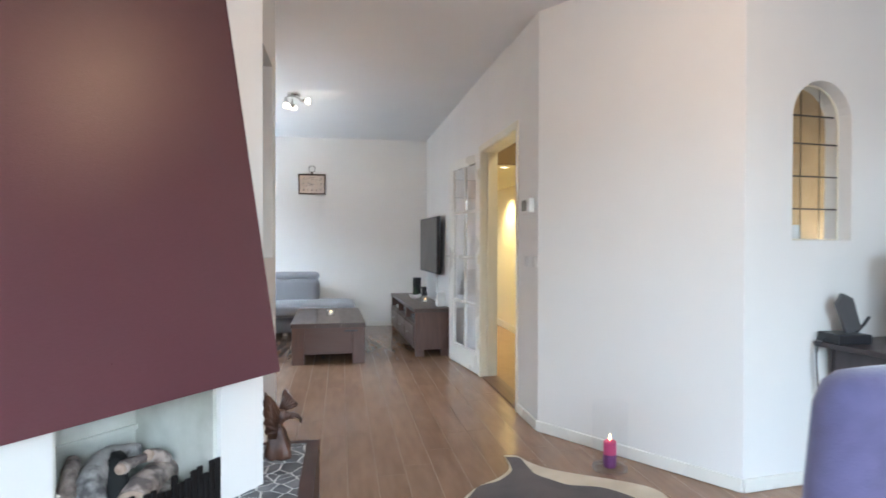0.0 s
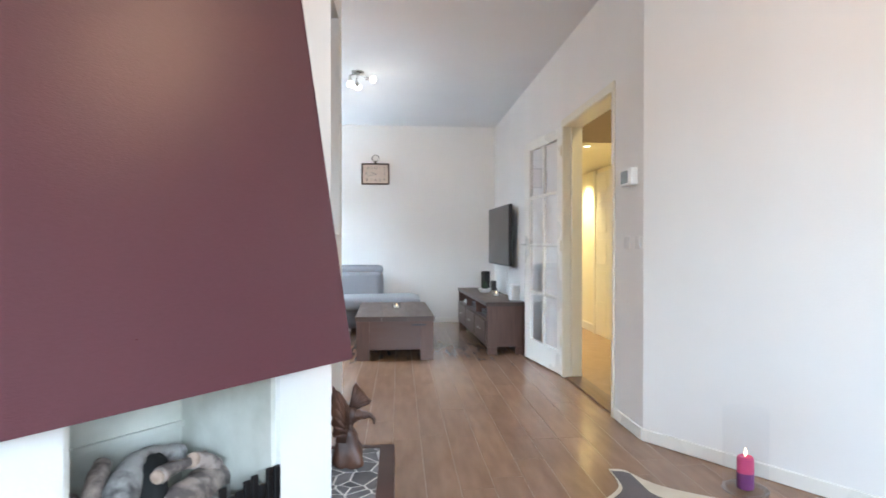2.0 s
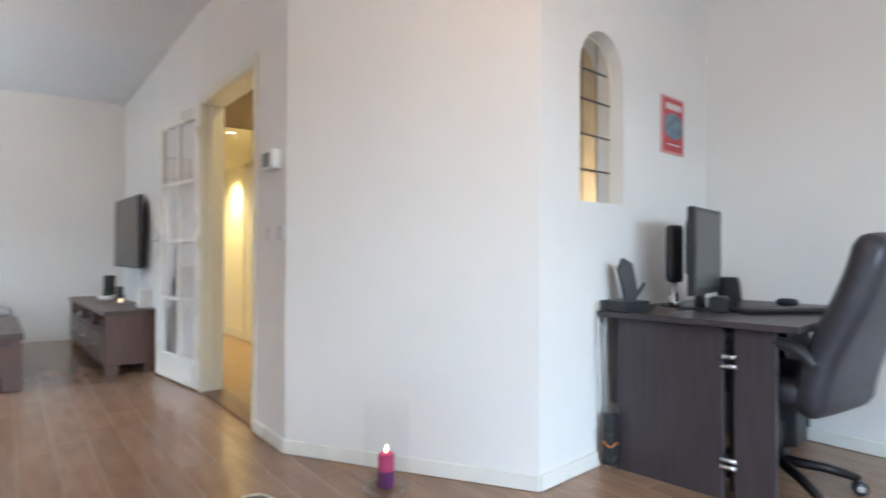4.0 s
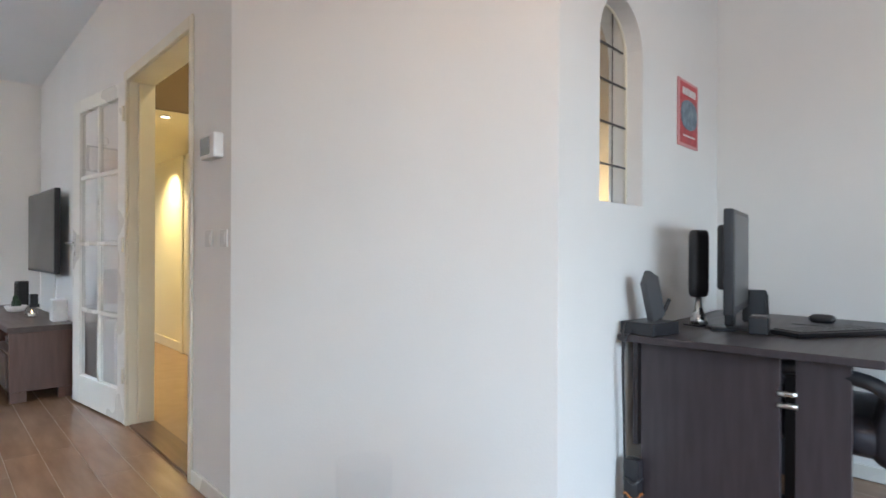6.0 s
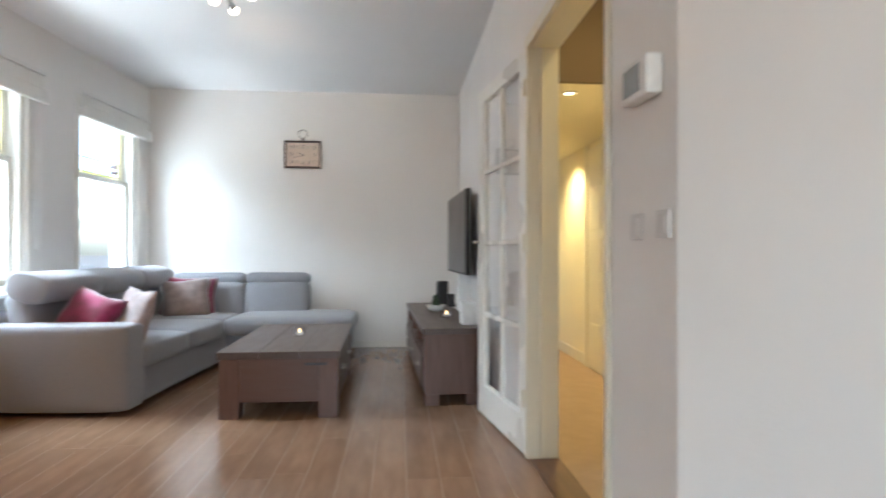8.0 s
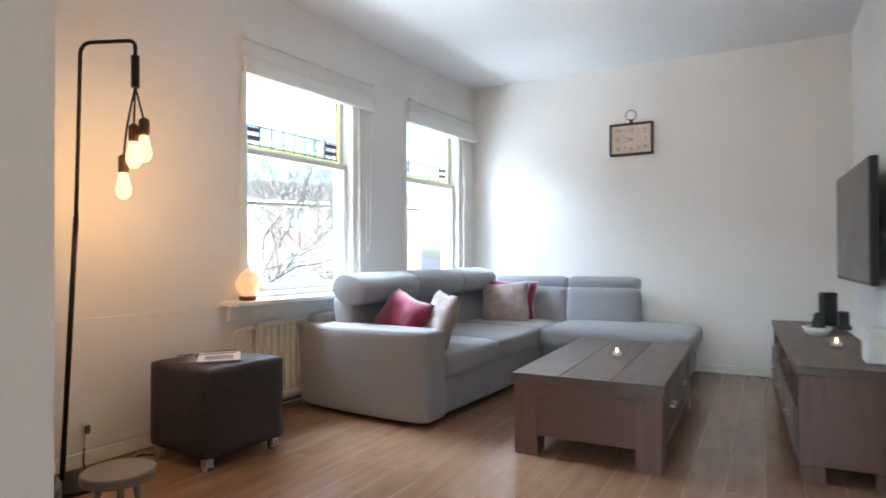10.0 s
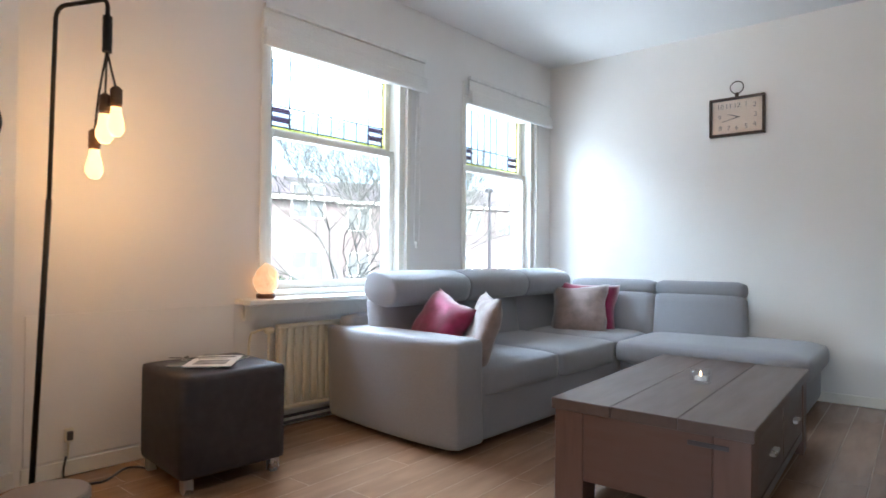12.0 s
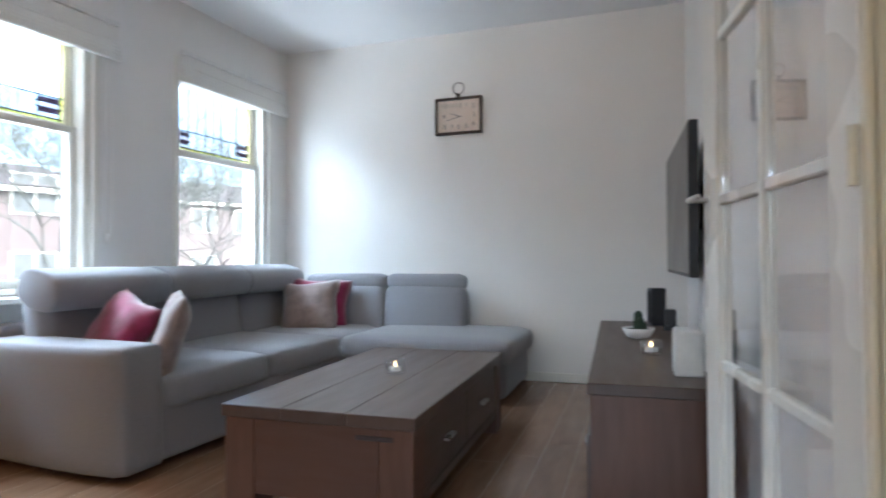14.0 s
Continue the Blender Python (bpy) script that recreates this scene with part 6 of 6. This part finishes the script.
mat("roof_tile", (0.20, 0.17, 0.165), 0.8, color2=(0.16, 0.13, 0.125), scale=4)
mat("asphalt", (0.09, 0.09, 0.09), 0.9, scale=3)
# pane tone lifted close to the brick's: painted haze, no curtains
mat("hazy_pane", (0.22, 0.235, 0.24), 0.2, scale=2)
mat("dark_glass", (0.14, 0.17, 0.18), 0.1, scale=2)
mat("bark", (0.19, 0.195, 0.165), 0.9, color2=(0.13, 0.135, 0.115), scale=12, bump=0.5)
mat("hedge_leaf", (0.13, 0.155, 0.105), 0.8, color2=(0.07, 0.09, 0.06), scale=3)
mat("car_paint", (0.45, 0.46, 0.48), 0.25, scale=2)
GZ = -1.1
part("ground", box(-400, 60, -300, 320, GZ - 0.3, GZ), "asphalt", None, "grey asphalt street level outdoors", kind="structure")


def house(name, x, y, w, d, h, rh, rz, floors, bays, label):
    """A terraced house: local +x faces the street with rows of white-framed windows."""
    b = thing(name, pose(x, y, GZ, 0, 0, rz), label, "house")
    part("wall", box(-d, 0, -w / 2, w / 2, 0, h), "brick", b, "red brick wall in a haze-greyed colour")
    bm = bmesh.new()
    prof = [(0.35, h), (-d - 0.35, h), (-d / 2, h + rh)]
    lo, hi = [bm.verts.new((px, -w / 2 - 0.2, pz)) for px, pz in prof], [bm.verts.new((px, w / 2 + 0.2, pz)) for px, pz in prof]
    bm.faces.new(lo), bm.faces.new(hi[::-1])
    for i in range(3):
        bm.faces.new((lo[i], hi[i], hi[(i + 1) % 3], lo[(i + 1) % 3]))
    part("roof", bm, "roof_tile", b, "tiled pitched roof")
    part("gutter", box(0.001, 0.30, -w / 2, w / 2, h - 0.22, h - 0.02), "white_gloss", b, "white gutter board")
    for f in range(floors):
        for k in range(bays):
            y0, z0 = -w / 2 + w * (k + 0.5) / bays, 0.9 + f * 2.8
            wn = part("window", box(0.001, 0.05, y0 - 0.75, y0 + 0.75, z0, z0 + 1.5), "white_gloss", b, "white framed window")
            for s in (-1, 1):
                part("pane", box(0.0501, 0.06, y0 + s * 0.36 - 0.30, y0 + s * 0.36 + 0.30, z0 + 0.08, z0 + 1.42), "hazy_pane", wn)
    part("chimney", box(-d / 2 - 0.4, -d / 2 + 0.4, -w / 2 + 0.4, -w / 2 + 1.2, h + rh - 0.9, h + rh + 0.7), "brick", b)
    return b


house("terraced_house", -20, 16.5, 13, 8, 4.7, 1.3, -20, 2, 5, "haze-greyed red brick house with white windows across the street")
house("terraced_house", -24, 33, 18, 8, 5.6, 1.6, -30, 2, 7, "long red brick house row with white windows further down the street")
house("garden_house", -17, 7.5, 6, 7, 4.6, 1.7, 10, 2, 2, "brick house seen side on behind the bare tree")


def bare_tree(name, x, y, h, seed, label, fine=5):
    """Bare winter tree: limbs that fork four times."""
    t = thing(name, pose(x, y, GZ), label, "tree")
    rnd = random.Random(seed)
    trunk = tube([(0, 0, 0), (0.05, 0.03, h * 0.2), (0.0, 0.1, h * 0.36)], 0.075, 8, taper=0.75)
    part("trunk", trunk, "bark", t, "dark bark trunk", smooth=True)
    crown = bmesh.new()

    def grow(p, d, length, r, depth):
        pts, q = [p], p
        for k in range(3):
            d = (d + 0.30 * Vector((rnd.uniform(-1, 1), rnd.uniform(-1, 1), rnd.uniform(-0.5, 0.8)))).normalized()
            q = q + d * length / 3
            pts.append(q)
        own = tube(pts, max(r, 0.0052), 4 if depth < 3 else 6, taper=0.6)
        me = bpy.data.meshes.new("tmp")
        own.to_mesh(me)
        crown.from_mesh(me)
        own.free()
        bpy.data.meshes.remove(me)
        if depth:
            for k in range(3):
                nd = (d + 0.75 * Vector((rnd.uniform(-1, 1), rnd.uniform(-1, 1), rnd.uniform(-0.4, 0.9)))).normalized()
                grow(pts[rnd.choice((2, 3, 3))], nd, length * rnd.uniform(0.58, 0.8), r * 0.60, depth - 1)

    for k in range(8):
        a = 2 * math.pi * k / 8 + rnd.uniform(-0.3, 0.3)
        grow(Vector((0, 0.1, h * rnd.uniform(0.20, 0.36))), Vector((math.cos(a) * 0.8, math.sin(a) * 0.8, rnd.uniform(0.3, 1.0))).normalized(), h * 0.36, 0.022, fine)
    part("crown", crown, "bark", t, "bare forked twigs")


bare_tree("bare_tree", -6.5, 13.0, 4.4, 4, "bare winter tree with many thin twigs outside the window", 5)
bare_tree("bare_tree", -9.5, 19.5, 5.5, 9, "bare winter tree further along the street")


def hedge(x, y, w, d, h, seed, label):
    """Winter shrub: thousands of small leaves around an uneven body."""
    rnd = random.Random(seed)
    vs, fs = [], []
    for k in range(5200):
        u, v, t = rnd.gauss(0, 0.33), rnd.gauss(0, 0.33), rnd.random() ** 0.7
        c = Vector((u * d, v * w, t * h * (1 - 0.5 * abs(v)) * (0.75 + 0.4 * noise.noise(Vector((v * 4, seed, 0))))))
        a, s = Euler((rnd.uniform(0, 6), rnd.uniform(0, 6), rnd.uniform(0, 6))).to_matrix(), rnd.uniform(0.025, 0.06)
        i = len(vs)
        for q in ((-1, -0.5, 0), (1, -0.5, 0), (0.6, 0.6, 0.2), (-0.6, 0.6, 0.2)):
            vs.append(c + a @ Vector(q) * s)
        fs.append((i, i + 1, i + 2, i + 3))
    me = bpy.data.meshes.new("shrub")
    me.from_pydata(vs, [], fs)
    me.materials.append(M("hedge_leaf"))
    ob = new("shrub", me)
    ob.matrix_basis = pose(x, y, GZ)
    return tagged(ob, label, "shrub", kind="stuff")


hedge(-9.0, 12.0, 6.0, 1.6, 2.4, 3, "thin greyish-green shrub behind the bare tree")
hedge(-11.0, 21.0, 5.0, 1.6, 1.8, 5, "low greyish-green shrub along the street")


def car(x, y, rz, material, label):
    c = thing("parked_car", pose(x, y, GZ, 0, 0, rz), label, "car")
    part("body", soft(4.2, 1.7, 0.62, 0.18, 0.02, cuts=9, m=pose(0, 0, 0.58)), material, c, smooth=True)
    cab = soft(2.3, 1.5, 0.55, 0.16, 0.02, cuts=7)
    for v in cab.verts:
        v.co.x *= 1 - 0.25 * max(0, v.co.z / 0.27)
        v.co.y *= 1 - 0.12 * max(0, v.co.z / 0.27)
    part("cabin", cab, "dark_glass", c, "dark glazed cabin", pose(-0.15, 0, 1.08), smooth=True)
    part("roof", soft(1.5, 1.25, 0.06, 0.02, m=pose(-0.15, 0, 1.36)), material, c, smooth=True)
    for sx in (-1.3, 1.3):
        for sy in (-0.78, 0.78):
            w = part("tyre", lathe([(0.2, -0.1), (0.31, -0.1), (0.32, 0.0), (0.31, 0.1), (0.2, 0.1)], 22, m=pose(sx, sy, 0.32, 90, 0, 0)), "black_plastic", c)
            part("rim", lathe([(0.19, -0.104), (0.19, 0.104)], 16, m=pose(sx, sy, 0.32, 90, 0, 0)), "steel", w)


car(-10.5, 15.5, 80, "car_paint", "silver-grey parked car in the street")
car(-11.5, 25.0, 75, "dark_glass", "dark parked car in the street")
pl = thing("street_lamp", pose(-9.5, 22.3, GZ), "tall grey street lamp with a curved arm", "street lamp")
part("pole", tube(bend([(0, 0, 0), (0, 0, 3.2), (0.05, -0.1, 4.1), (0.35, -0.5, 4.35), (0.6, -0.9, 4.3)]), 0.06, 8, taper=0.6), "grey_plastic", pl, smooth=True)
part("head", soft(0.25, 0.5, 0.1, 0.04, m=pose(0.7, -1.05, 4.28, 0, 0, 35)), "grey_plastic", pl, smooth=True)

# ---- laminate planks ----


def planks():
    pw, L, gap = 0.158, 1.30, 0.0024
    floor = part("floor", box(-1.25, 5.0, -0.85, 10.72, -0.0088, -0.0006), "joint", None, "brown oak laminate floor with pale joints", kind="structure")
    me = {}
    rnd = random.Random(2)
    x = -1.20
    while x < 5.0:
        y = -0.85 - rnd.uniform(0, L)
        while y < 10.72:
            a, b = max(y, -0.85), min(y + L, 10.72)
            mid = (a + b) / 2
            ok = b - a > 0.05 and (x < 2.59 or a < 5.4) and (x > -0.5 or mid > 5.0) and not (x < -0.4 and mid < 6)
            if x > 2.44 and a < 5.58 < b:
                b = 5.58
            if x > 2.59 and a >= 5.4:
                ok = False
            if ok:
                key = round(b - a, 3)
                if key not in me:
                    bm = box(0, pw - gap, 0, b - a - gap, -0.0028, 0.0)
                    bmesh.ops.bevel(bm, geom=[e for e in bm.edges if min(v.co.z for v in e.verts) > -0.001], offset=0.0007, segments=1, affect="EDGES")
                    bmesh.ops.recalc_face_normals(bm, faces=bm.faces)
                    m = bpy.data.meshes.new("plank")
                    bm.to_mesh(m)
                    bm.free()
                    m.materials.append(M("laminate"))
                    me[key] = m
                ob = new("plank", me[key])
                ob.parent, ob.matrix_basis = floor, pose(x, a, 0)
            y += L
        x += pw


planks()
part("hall_floor", box(2.745, 3.678, 5.95, 11.29, -0.008, -0.001), "hall_laminate", None, "brown hall floor", kind="structure")
